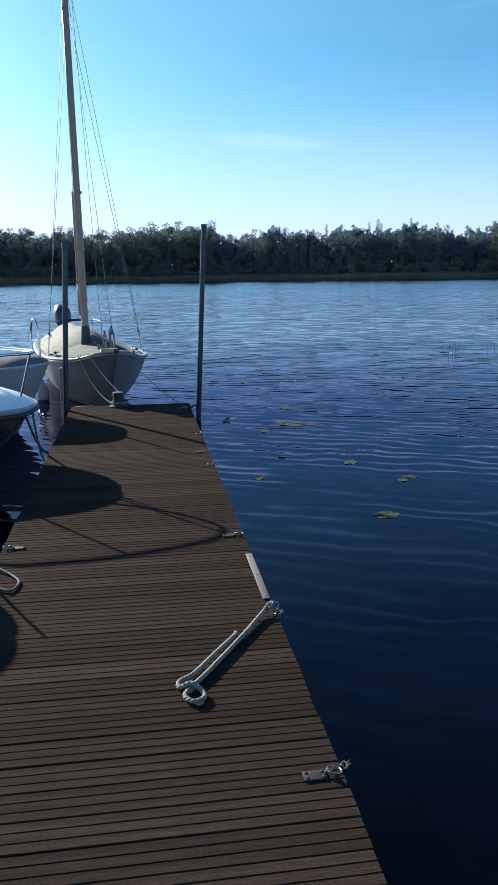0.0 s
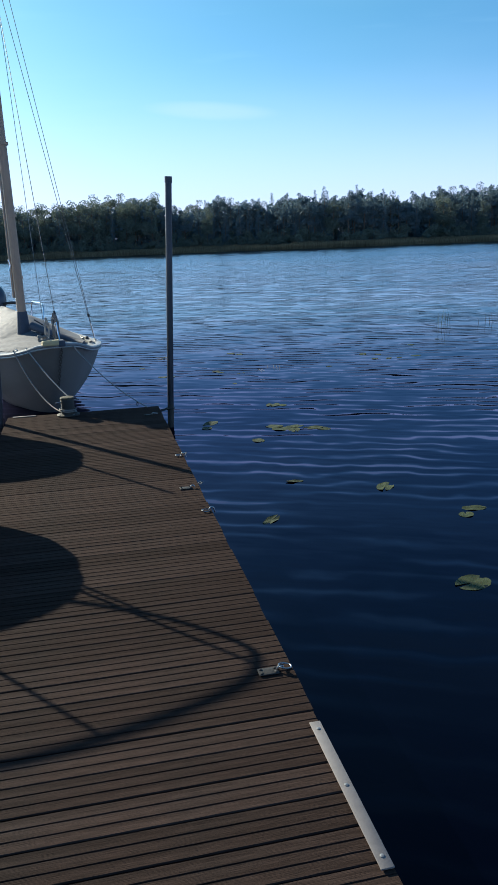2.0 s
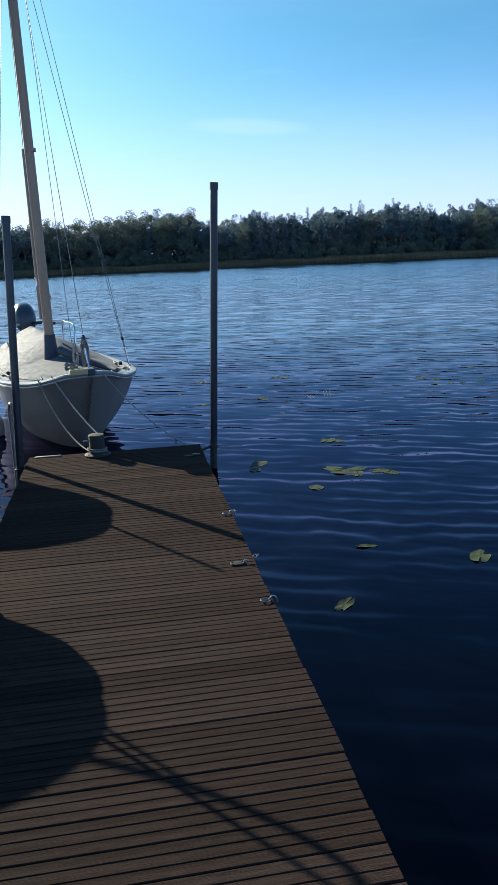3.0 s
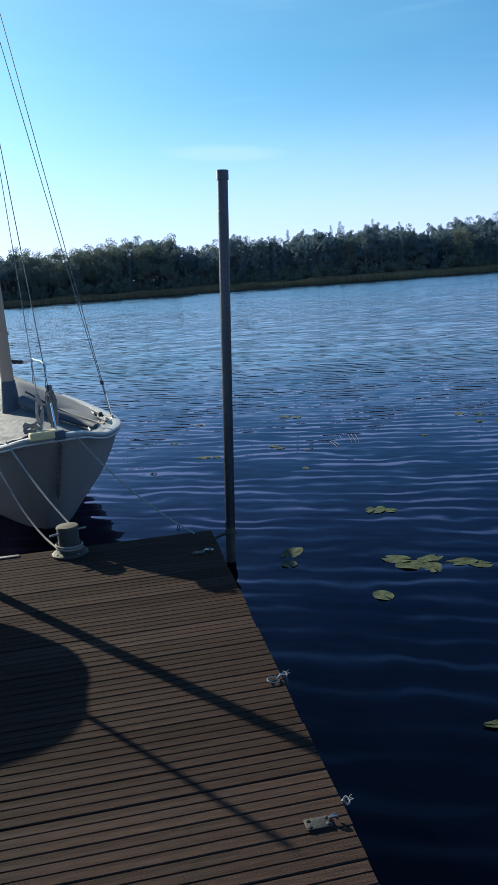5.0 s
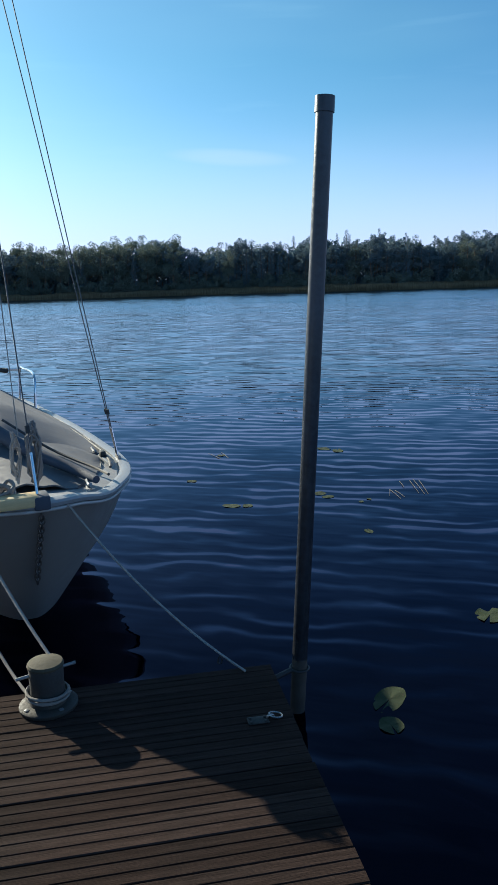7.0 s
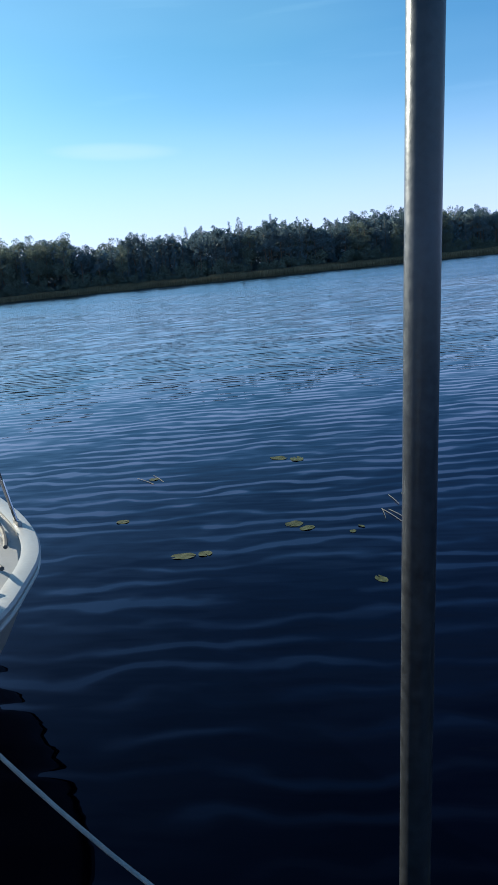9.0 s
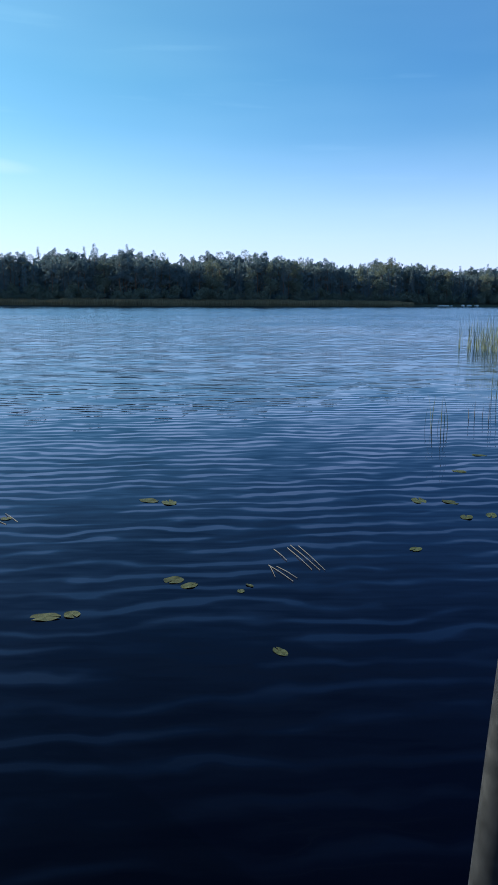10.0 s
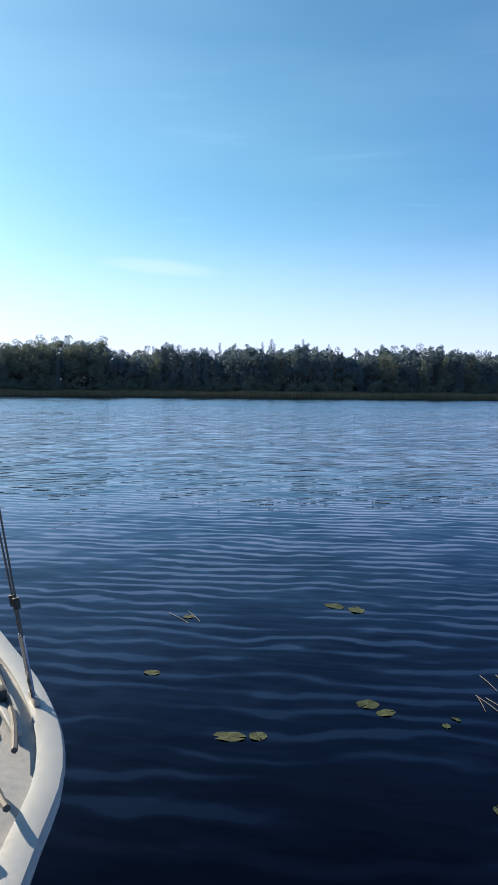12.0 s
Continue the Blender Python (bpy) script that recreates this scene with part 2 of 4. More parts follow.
def water_material():
    """Deep dark lake water: a dim blue body under a rippled mirror."""
    m = bpy.data.materials.new("rippled_lake_water")
    m.use_nodes = True
    n, l = m.node_tree.nodes, m.node_tree.links
    n.remove(n["Principled BSDF"])
    pos = n.new("ShaderNodeNewGeometry").outputs["Position"]
    xyz = n.new("ShaderNodeSeparateXYZ")
    l.new(pos, xyz.inputs["Vector"])

    def math_node(op, a, b=0.0, c=0.0):
        k = n.new("ShaderNodeMath")
        k.operation = op
        for i, q in enumerate((a, b, c)):
            if isinstance(q, (int, float)):
                k.inputs[i].default_value = q
            else:
                l.new(q, k.inputs[i])
        return k.outputs[0]

    def ramp(src, f0, f1, t0, t1):
        k = n.new("ShaderNodeMapRange")
        for name, q in (("From Min", f0), ("From Max", f1), ("To Min", t0), ("To Max", t1)):
            k.inputs[name].default_value = q
        l.new(src, k.inputs["Value"])
        return k.outputs["Result"]

    def ripples(length, width, turn, detail, bend):
        mp = n.new("ShaderNodeMapping")
        mp.vector_type = "TEXTURE"
        mp.inputs["Scale"].default_value = (length, width, 1)
        mp.inputs["Rotation"].default_value = (0, 0, radians(turn))
        l.new(pos, mp.inputs["Vector"])
        t = n.new("ShaderNodeTexNoise")
        t.inputs["Scale"].default_value, t.inputs["Detail"].default_value, t.inputs["Distortion"].default_value = 1.0, detail, bend
        l.new(mp.outputs["Vector"], t.inputs["Vector"])
        return t.outputs["Fac"]

    far = n.new("ShaderNodeVectorMath")
    far.operation = "LENGTH"
    l.new(pos, far.inputs[0])
    # slopes of the surface: a low swell, sharp-crested wind ripples and fine cat's-paws, and a second train from the boats
    swell = math_node("MULTIPLY_ADD", ripples(2.2, 0.75, -25, 1, 0.4), 0.07, -0.037)
    turned = n.new("ShaderNodeMapping")
    turned.vector_type = "TEXTURE"
    turned.inputs["Scale"].default_value = (1.25, 1, 1)
    turned.inputs["Rotation"].default_value = (0, 0, radians(-23))
    l.new(pos, turned.inputs["Vector"])
    train = n.new("ShaderNodeTexWave")
    train.bands_direction = "Y"
    for name, q in (("Scale", 1.45), ("Distortion", 6.5), ("Detail", 2.5), ("Detail Scale", 1.3), ("Detail Roughness", 0.55)):
        train.inputs[name].default_value = q
    l.new(turned.outputs["Vector"], train.inputs["Vector"])
    patch = ramp(ripples(0.9, 0.45, -20, 2, 0.3), 0.38, 0.64, 0.05, 1.0)
    crest = math_node("MULTIPLY", math_node("POWER", train.outputs["Fac"], 3.5), patch)
    slope = math_node("MULTIPLY_ADD", crest, 0.21, math_node("ADD", swell, ramp(far.outputs["Value"], 8, 80, -0.014, -0.075)))
    fine = math_node("MULTIPLY_ADD", ripples(0.36, 0.075, -27, 2, 0.5), 0.12, -0.062)
    slope = math_node("ADD", slope, fine)
    # the open lake, out of the lee of the dock, is rougher
    gust = n.new("ShaderNodeTexNoise")
    gust.inputs["Scale"].default_value, gust.inputs["Detail"].default_value = 0.11, 3
    l.new(pos, gust.inputs["Vector"])
    calm = math_node("MULTIPLY", ramp(gust.outputs["Fac"], 0.35, 0.65, 0.75, 1.25), ramp(xyz.outputs["Y"], -4.5, 2.0, 0.2, 1.0))
    slope = math_node("MULTIPLY", slope, calm)
    # far off only the near sides of the ripples are seen, the lee sides hide behind them
    slope = math_node("MINIMUM", slope, math_node("DIVIDE", 0.5, math_node("ADD", far.outputs["Value"], 3.5)))
    cross = math_node("MULTIPLY", math_node("MULTIPLY_ADD", ripples(0.9, 0.26, 30, 1, 0.3), 0.07, -0.035), calm)
    lean = n.new("ShaderNodeCombineXYZ")
    l.new(math_node("MULTIPLY_ADD", slope, 0.4, math_node("MULTIPLY", cross, -0.5)), lean.inputs["X"])
    l.new(math_node("MULTIPLY_ADD", slope, 0.92, math_node("MULTIPLY", cross, 0.87)), lean.inputs["Y"])
    lean.inputs["Z"].default_value = 1.0
    up = n.new("ShaderNodeVectorMath")
    up.operation = "NORMALIZE"
    l.new(lean.outputs["Vector"], up.inputs[0])
    fres = n.new("ShaderNodeFresnel")
    fres.inputs["IOR"].default_value = 1.235
    body, mirror, mix = n.new("ShaderNodeBsdfDiffuse"), n.new("ShaderNodeBsdfGlossy"), n.new("ShaderNodeMixShader")
    body.inputs["Color"].default_value = (0.0002, 0.0003, 0.0014, 1)
    # reflected sky dimmed by colour near the dock's end, pale blue farther out
    reflection_tint = n.new("ShaderNodeMix")
    reflection_tint.data_type = "RGBA"
    reflection_tint.inputs["A"].default_value, reflection_tint.inputs["B"].default_value = (0.44, 0.42, 0.68, 1), (0.79, 0.88, 1.0, 1)
    l.new(ramp(far.outputs["Value"], 1, 12, 0, 1), reflection_tint.inputs["Factor"])
    l.new(reflection_tint.outputs["Result"], mirror.inputs["Color"])
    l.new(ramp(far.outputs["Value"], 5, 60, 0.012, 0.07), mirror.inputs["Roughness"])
    for k in (fres, mirror):
        l.new(up.outputs["Vector"], k.inputs["Normal"])
    l.new(fres.outputs["Fac"], mix.inputs["Fac"])
    l.new(body.outputs["BSDF"], mix.inputs[1])
    l.new(mirror.outputs["BSDF"], mix.inputs[2])
    l.new(mix.outputs["Shader"], n["Material Output"].inputs["Surface"])
    return m


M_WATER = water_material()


# ---- building tools ----
def to_mesh(name, bm, material, smooth=True):
    bmesh.ops.recalc_face_normals(bm, faces=bm.faces[:])
    me = bpy.data.meshes.new(name)
    bm.to_mesh(me)
    bm.free()
    me.materials.append(material)
    if smooth:
        me.shade_smooth()
        me.set_sharp_from_angle(angle=radians(38))
    return me


def part(name, bm, material, parent, label="", smooth=True):
    ob = new(name, to_mesh(name, bm, material, smooth))
    ob.parent = parent
    if label:
        ob["label"] = label
    return ob


def thing(name, m, label, category, group="", kind=""):
    ob = new(name)
    ob.empty_display_size = 0.1
    ob.matrix_world = m
    ob.matrix_basis = m
    return tagged(ob, label, category, group, kind)


def add_box(bm, a, b, bevel=0.0):
    r = bmesh.ops.create_cube(bm, size=1)
    for v in r["verts"]:
        v.co = Vector([a[i] + (v.co[i] + 0.5) * (b[i] - a[i]) for i in range(3)])
    if bevel:
        es = list({e for v in r["verts"] for e in v.link_edges})
        bmesh.ops.bevel(bm, geom=es, offset=bevel, segments=2, affect="EDGES", profile=0.5)
    return bm


def box_bm(a, b, bevel=0.0):
    return add_box(bmesh.new(), a, b, bevel)


def smooth_line(pts, per=8):
    """Catmull-Rom through the points."""
    p = [Vector(q) for q in pts]
    p = [p[0] * 2 - p[1]] + p + [p[-1] * 2 - p[-2]]
    out = []
    for i in range(1, len(p) - 2):
        for k in range(per):
            t = k / per
            out.append(0.5 * (2 * p[i] + (p[i + 1] - p[i - 1]) * t + (2 * p[i - 1] - 5 * p[i] + 4 * p[i + 1] - p[i + 2]) * t * t
                              + (3 * p[i] - p[i - 1] - 3 * p[i + 1] + p[i + 2]) * t ** 3))
    return out + [p[-2]]


def add_tube(bm, line, radius, seg=8, lobes=0, pitch=0.05, closed=False):
    """A round bar along a line; with lobes it is a laid rope. radius: a number or one for each end."""
    line = [Vector(q) for q in line]
    ra, rb = radius if isinstance(radius, tuple) else (radius, radius)
    rings, run = [], 0.0
    side = None
    for i, q in enumerate(line):
        d = (line[min(i + 1, len(line) - 1)] - line[max(i - 1, 0)])
        if closed:
            d = line[(i + 1) % len(line)] - line[i - 1]
        d.normalize()
        if side is None:
            side = d.orthogonal().normalized()
        side = (side - d * side.dot(d)).normalized()
        up = d.cross(side)
        if i:
            run += (q - line[i - 1]).length
        r = ra + (rb - ra) * i / max(len(line) - 1, 1)
        ring = []
        for k in range(seg):
            a = 2 * math.pi * k / seg
            rk = r * (0.74 + 0.3 * abs(math.cos(lobes * (a + run / pitch * 2 * math.pi / lobes) / 2))) if lobes else r
            ring.append(bm.verts.new(q + side * math.cos(a) * rk + up * math.sin(a) * rk))
        rings.append(ring)
    pairs = list(zip(rings, rings[1:]))
    if closed:
        pairs.append((rings[-1], rings[0]))
    for r0, r1 in pairs:
        for k in range(seg):
            bm.faces.new((r0[k], r0[(k + 1) % seg], r1[(k + 1) % seg], r1[k]))
    if not closed:
        bm.faces.new(rings[0][::-1])
        bm.faces.new(rings[-1])
    return bm


def tube_bm(line, radius, seg=8, **k):
    return add_tube(bmesh.new(), line, radius, seg, **k)


def ring_pts(c, r, axis, n=20):
    axis = Vector(axis).normalized()
    s = axis.orthogonal().normalized()
    u = axis.cross(s)
    return [Vector(c) + s * math.cos(2 * math.pi * i / n) * r + u * math.sin(2 * math.pi * i / n) * r for i in range(n)]


def lathe_bm(profile, seg=24):
    """Turned round z: profile of (radius, height), closed at both ends."""
    bm = bmesh.new()
    rings = [[bm.verts.new((r * math.cos(2 * math.pi * k / seg), r * math.sin(2 * math.pi * k / seg), z)) for k in range(seg)] for r, z in profile]
    for r0, r1 in zip(rings, rings[1:]):
        for k in range(seg):
            bm.faces.new((r0[k], r0[(k + 1) % seg], r1[(k + 1) % seg], r1[k]))
    bm.faces.new(rings[0][::-1])
    bm.faces.new(rings[-1])
    return bm


def lerp_table(table, x):
    """A smooth curve through the rows of a table."""
    n = len(table)
    if x >= table[-1][0]:
        return list(table[-1][1:])
    i = 0
    while table[i + 1][0] < x:
        i += 1
    x0, x1 = table[i][0], table[i + 1][0]
    h = x1 - x0
    t = max(0.0, (x - x0) / h)
    res = []
    for c in range(1, len(table[0])):
        def slope(k):
            if k == 0 or k == n - 1:
                a, b = (0, 1) if k == 0 else (n - 2, n - 1)
                return (table[b][c] - table[a][c]) / (table[b][0] - table[a][0])
            ha, hb = table[k][0] - table[k - 1][0], table[k + 1][0] - table[k][0]
            sa, sb = (table[k][c] - table[k - 1][c]) / ha, (table[k + 1][c] - table[k][c]) / hb
            return (sa * hb + sb * ha) / (ha + hb)
        m0, m1 = slope(i) * h, slope(i + 1) * h
        p0, p1 = table[i][c], table[i + 1][c]
        res.append(p0 + m0 * t + (3 * (p1 - p0) - 2 * m0 - m1) * t ** 2 + (2 * (p0 - p1) + m0 + m1) * t ** 3)
    return res


WATER = -0.21

# ---- the lake, the far bank ----
bm = bmesh.new()
for x0, x1, y0, y1 in ((-2500, 2500, -2500, 2500),):
    vs = [bm.verts.new(p) for p in ((x0, y0, WATER), (x1, y0, WATER), (x1, y1, WATER), (x0, y1, WATER))]
    bm.faces.new(vs)
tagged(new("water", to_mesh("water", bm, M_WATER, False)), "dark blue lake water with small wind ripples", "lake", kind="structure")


def shore_y(x):
    """Where the far bank meets the water."""
    y = 197 + 2.5 * math.sin(x * 0.045) + 1.2 * math.sin(x * 0.13 + 1)
    if x > 40:
        y -= 9 * min((x - 40) / 14, 1)
    if x > 166:
        y += min((x - 166) / 9, 1) * 7
    if x > 235:
        y += (x - 235) * 0.45
    return y


bm = bmesh.new()
cols = []
for i in range(201):
    x = -420 + i * 6
    sy = shore_y(x)
    cols.append([bm.verts.new((x, sy + dy, z + 0.15 * math.sin(x * 0.3 + dy))) for dy, z in ((-1.0, WATER - 0.6), (1.0, WATER + 0.25), (8, 0.6), (40, 2.0), (160, 5.0), (2200, 9.0))])
for a, b in zip(cols, cols[1:]):
    for k in range(len(a) - 1):
        bm.faces.new((a[k], b[k], b[k + 1], a[k + 1]))
tagged(new("ground", to_mesh("ground", bm, M_LAND)), "dark wooded bank across the lake", "ground", kind="structure")

# ---- the floating dock ----
DOCK_L, DOCK_R, DOCK_END, DOCK_START = -1.335, 0.0, 0.15, -11.6
dock = thing("dock", pose(0, 0, 0), "floating dock decked with grooved brown boards", "dock", kind="structure")
bm = bmesh.new()
for x in (DOCK_L + 0.03, (DOCK_L + DOCK_R) / 2 - 0.025, DOCK_R - 0.08):
    add_box(bm, (x, DOCK_START, -0.15), (x + 0.05, DOCK_END - 0.06, -0.0285), 0.004)
for i in range(16):
    y = DOCK_START + 0.1 + i * 0.75
    add_box(bm, (DOCK_L + 0.085, y, -0.14), (DOCK_R - 0.085, y + 0.045, -0.03))
part("frame", bm, M_BEAM, dock, "dark wet timber frame")
part("end_beam", box_bm((DOCK_L + 0.03, DOCK_END - 0.055, -0.16), (DOCK_R - 0.03, DOCK_END - 0.012, -0.0285), 0.004), M_BEAM, dock)
for x in (DOCK_L + 0.12, DOCK_R - 0.5):
    for i in range(5):
        y = DOCK_START + 0.4 + i * 2.35
        part("float", box_bm((x, y, -0.42), (x + 0.38, y + 1.6, -0.152), 0.04), M_FLOAT, dock, "black plastic float")

# ---- mooring posts ----
def mooring_post(base, top, label, foot):
    base, top = Vector(base), Vector(top)
    d = (top - base).normalized()
    m = Matrix.Translation(base)
    p = thing("mooring_post", m, label, "post", "mooring posts at the dock's end")
    low = d * (-1.6)
    length = (top - base).length
    part("pipe", tube_bm([d * (0.13 if foot else -1.6) if k == 0 else d * (length - 0.05) for k in range(2)], 0.0288, 24), M_PIPE, p)
    if foot:
        part("foot", tube_bm([low, d * 0.13], 0.029, 24), M_RUST, p, "rust and weed stained foot")
    part("cap", tube_bm([d * (length - 0.05), d * (length - 0.006), d * length], 0.033, 24), M_PIPE, p, "slightly wider end cap")
    br = part("bracket", tube_bm(ring_pts(d * 0.09, 0.0355, d, 20), 0.0045, 8, closed=True), M_BLACK, p, "dark guide ring")
    return p


mooring_post((0.112, 0.15, -0.119), (0.218, 0.095, 2.0), "dull galvanised steel mooring post with dark cap", True)
mooring_post((-1.385, -0.08, -0.119), (-1.285, -0.04, 1.8), "thin galvanised steel mooring post at the dock's corner", False)
# guide arms that hold the posts to the frame
for a, b in (((-0.06, 0.10, -0.06), (0.085, 0.14, -0.03)), ((DOCK_L + 0.05, -0.08, -0.06), (-1.355, -0.08, -0.03))):
    g = thing("guide_arm", pose(*a), "dark arm holding the post at the dock", "bracket", "post guides")
    v = Vector(b) - Vector(a)
    part("bar", tube_bm([(0, 0, 0), v * 0.5, v], 0.01, 10), M_BLACK, g)
    part("bolt", lathe_bm([(0.004, 0.0), (0.011, 0.002), (0.011, 0.012), (0.004, 0.014)], 8), M_GALV, g)


# ---- dock hardware ----
def plate_ring(x, y, flip=1, ring=True):
    t = thing("ring_plate", pose(x, y, 0.0015), "small bright steel mooring plate let into the deck boards", "mooring plate", "mooring plates along the dock")
    part("plate", box_bm((-0.035, -0.021, 0), (0.035, 0.021, 0.005), 0.002), M_PLATE, t)
    for sx in (-0.025, 0.025):
        for sy in (-0.012, 0.012):
            b = lathe_bm([(0.006, 0.0), (0.006, 0.002), (0.002, 0.0035)], 8)
            bmesh.ops.translate(b, verts=b.verts, vec=(sx, sy, 0.005))
            part("screw", b, M_PLATE, t)
    part("eye", tube_bm(smooth_line([(0.03 * flip, 0, 0.004), (0.036 * flip, 0, 0.015), (0.05 * flip, 0, 0.015), (0.054 * flip, 0, 0.004)], 4), 0.004, 8), M_RING, t)
    if ring:
        part("ring", tube_bm(ring_pts((0.06 * flip, 0.004, 0.012), 0.022, (0.15, 0.1, 1), 22), 0.0028, 8, closed=True), M_RING, t, "stainless steel ring")
    return t


plate_ring(-0.085, -6.63)
plate_ring(-0.085, -4.49)
plate_ring(-0.085, -2.39, 1, False)
plate_ring(-1.245, -4.495, -1)
plate_ring(-0.12, -0.22)


def deck_ring(x, y, upright):
    t = thing("deck_ring", pose(x, y, 0.0), "bright steel mooring ring lying at the dock's edge", "ring", "mooring rings along the dock")
    part("eye_bolt", tube_bm(smooth_line([(0, 0, -0.01), (0.012, 0, 0.02), (0.03, 0, 0.02), (0.04, 0, -0.01)], 5), 0.0045, 8), M_RING, t)
    part("ring", tube_bm(ring_pts((-0.012, 0, 0.026 if upright else 0.007), 0.021, (0.4, 1, 0.3) if upright else (0.1, 0, 1), 24), 0.0028, 8, closed=True), M_RING, t)


deck_ring(-0.02, -2.83, False)
deck_ring(-0.022, -1.646, False)
deck_ring(-0.008, -5.548, True)

# shackles hanging at the dock's edge, with a short white end of cord each
for y in (-6.60, -2.33, -1.62, -5.53):
    s = thing("rope_end", pose(0.0, y, 0.0), "frayed white cord end knotted at the dock's edge", "cord", "cord ends at the dock's edge")
    part("knot", tube_bm(smooth_line([(0.0, 0, 0.006), (0.014, 0.008, 0.012), (0.022, -0.006, 0.008), (0.012, -0.01, 0.002), (0.01, 0.006, 0.004)], 4), 0.0032, 8, lobes=3, pitch=0.02), M_ROPE, s)
    for dy in (0.012, -0.012, 0.002):
        part("strand", tube_bm(smooth_line([(0.016, 0, 0.008), (0.024, dy * 0.5, 0.011), (0.032, dy * 0.7, 0.008 + abs(dy) * 0.6)], 3), 0.0012, 6), M_ROPE, s)

t = thing("edge_strip", pose(-0.017, -5.09, 0.003), "bare aluminium wear strip along the dock's edge", "strip")
part("bar", box_bm((-0.017, -0.287, 0), (0.017, 0.287, 0.005), 0.0015), M_STRIP, t)
for y in (-0.25, 0, 0.25):
    b = lathe_bm([(0.006, 0.005), (0.006, 0.0065), (0.003, 0.0075)], 8)
    bmesh.ops.translate(b, verts=b.verts, vec=(0, y, 0))
    part("screw", b, M_GALV, t)
t = thing("end_strip", pose(-1.19, 0.118, 0.003), "pale metal strip across the dock's end", "strip")
part("bar", box_bm((-0.1, -0.015, 0), (0.1, 0.015, 0.005), 0.0015), M_STRIP, t)

# the spare mooring rope lying on the boards
ROPE = smooth_line([(-0.012, -5.548, 0.06), (-0.03, -5.53, 0.05), (-0.065, -5.55, 0.02), (-0.185, -5.746, 0.013), (-0.335, -5.984, 0.013), (-0.415, -6.10, 0.013), (-0.438, -6.15, 0.013),
                    (-0.41, -6.19, 0.013), (-0.372, -6.168, 0.013), (-0.378, -6.125, 0.014), (-0.412, -6.098, 0.03), (-0.452, -6.09, 0.013), (-0.452, -6.05, 0.013), (-0.395, -6.0, 0.013), (-0.305, -5.866, 0.013), (-0.212, -5.73, 0.013), (-0.2, -5.70, 0.012)], 34)
t = thing("mooring_rope", pose(0, 0, 0), "thick white mooring rope with an eye, lying on deck boards", "rope")
part("line", tube_bm(ROPE, 0.0095, 15, lobes=3, pitch=0.016), M_ROPE, t)
part("splice_loop", tube_bm(smooth_line([(-0.012, -5.548, 0.062), (0.006, -5.54, 0.055), (0.004, -5.548, 0.03), (-0.02, -5.55, 0.03), (-0.03, -5.538, 0.048)], 6), 0.0042, 10, lobes=3, pitch=0.02), M_ROPE, t)

# bollard
t = thing("bollard", pose(-0.805, 0.045, 0.0), "grey cast bollard with a lichened cap, mooring line round it", "bollard")
part("flange", lathe_bm([(0.098, 0.001), (0.1, 0.004), (0.1, 0.012), (0.095, 0.016), (0.07, 0.02)], 32), M_CAST, t)
part("barrel", lathe_bm([(0.066, 0.016), (0.06, 0.03), (0.058, 0.08), (0.059, 0.148), (0.056, 0.153)], 32), M_CAST, t)
part("cap", lathe_bm([(0.056, 0.148), (0.061, 0.151), (0.0625, 0.158), (0.058, 0.166), (0.03, 0.171), (0.004, 0.172)], 32), M_LICHEN, t, "yellow-grey lichen on the cap")
part("pin", tube_bm([(-0.098, -0.03, 0.125), (0.098, 0.03, 0.135)], 0.006, 10), M_GALV, t, "steel cross pin")
for a in range(4):
    b = lathe_bm([(0.009, 0.012), (0.009, 0.02), (0.003, 0.022)], 6)
    bmesh.ops.translate(b, verts=b.verts, vec=(0.083 * math.cos(a * math.pi / 2 + 0.6), 0.083 * math.sin(a * math.pi / 2 + 0.6), 0))
    part("bolt", b, M_GALV, t)


# ---- boats ----
def hull_bm(table, keel, rake, thick=0.03, n=40, m=9, tuck=0.72):
    """A hull from the stem (y = 0) aft. table: y, half beam, height of the sheer above the water.
    keel: depth; rake: how far the stem's foot lies aft of its head. Plating has thickness at the sheer."""
    bm = bmesh.new()
    length = table[-1][0]
    rows = []
    for i in range(n + 1):
        y = length * (i / n) ** 1.5
        half, sheer = lerp_table(table, y)
        row = []
        for k in range(-m, m + 1):
            u = abs(k) / m                       # 0 at the keel, 1 at the sheer
            z = -keel + (sheer + keel) * u
            aft = rake * (1 - u) ** 1.0
            yk = y + aft * (1 - i / n)
            hk, _ = lerp_table(table, max(y * (1.0 if u > 0.6 else 0.9 + 0.1 * u / 0.6), 0))
            w = hk * (1 - (1 - u) ** 3.0 * 0.98) * (tuck + (1 - tuck) * u)
            row.append(bm.verts.new((math.copysign(w, k) if k else 0.0, yk, z)))
        rows.append(row)
    for a, b in zip(rows, rows[1:]):
        for k in range(len(a) - 1):
            bm.faces.new((a[k], a[k + 1], b[k + 1], b[k]))
    bm.faces.new(rows[-1])
    bm.faces.new(rows[0][::-1])
    bmesh.ops.remove_doubles(bm, verts=bm.verts[:], dist=0.0005)
    return bm


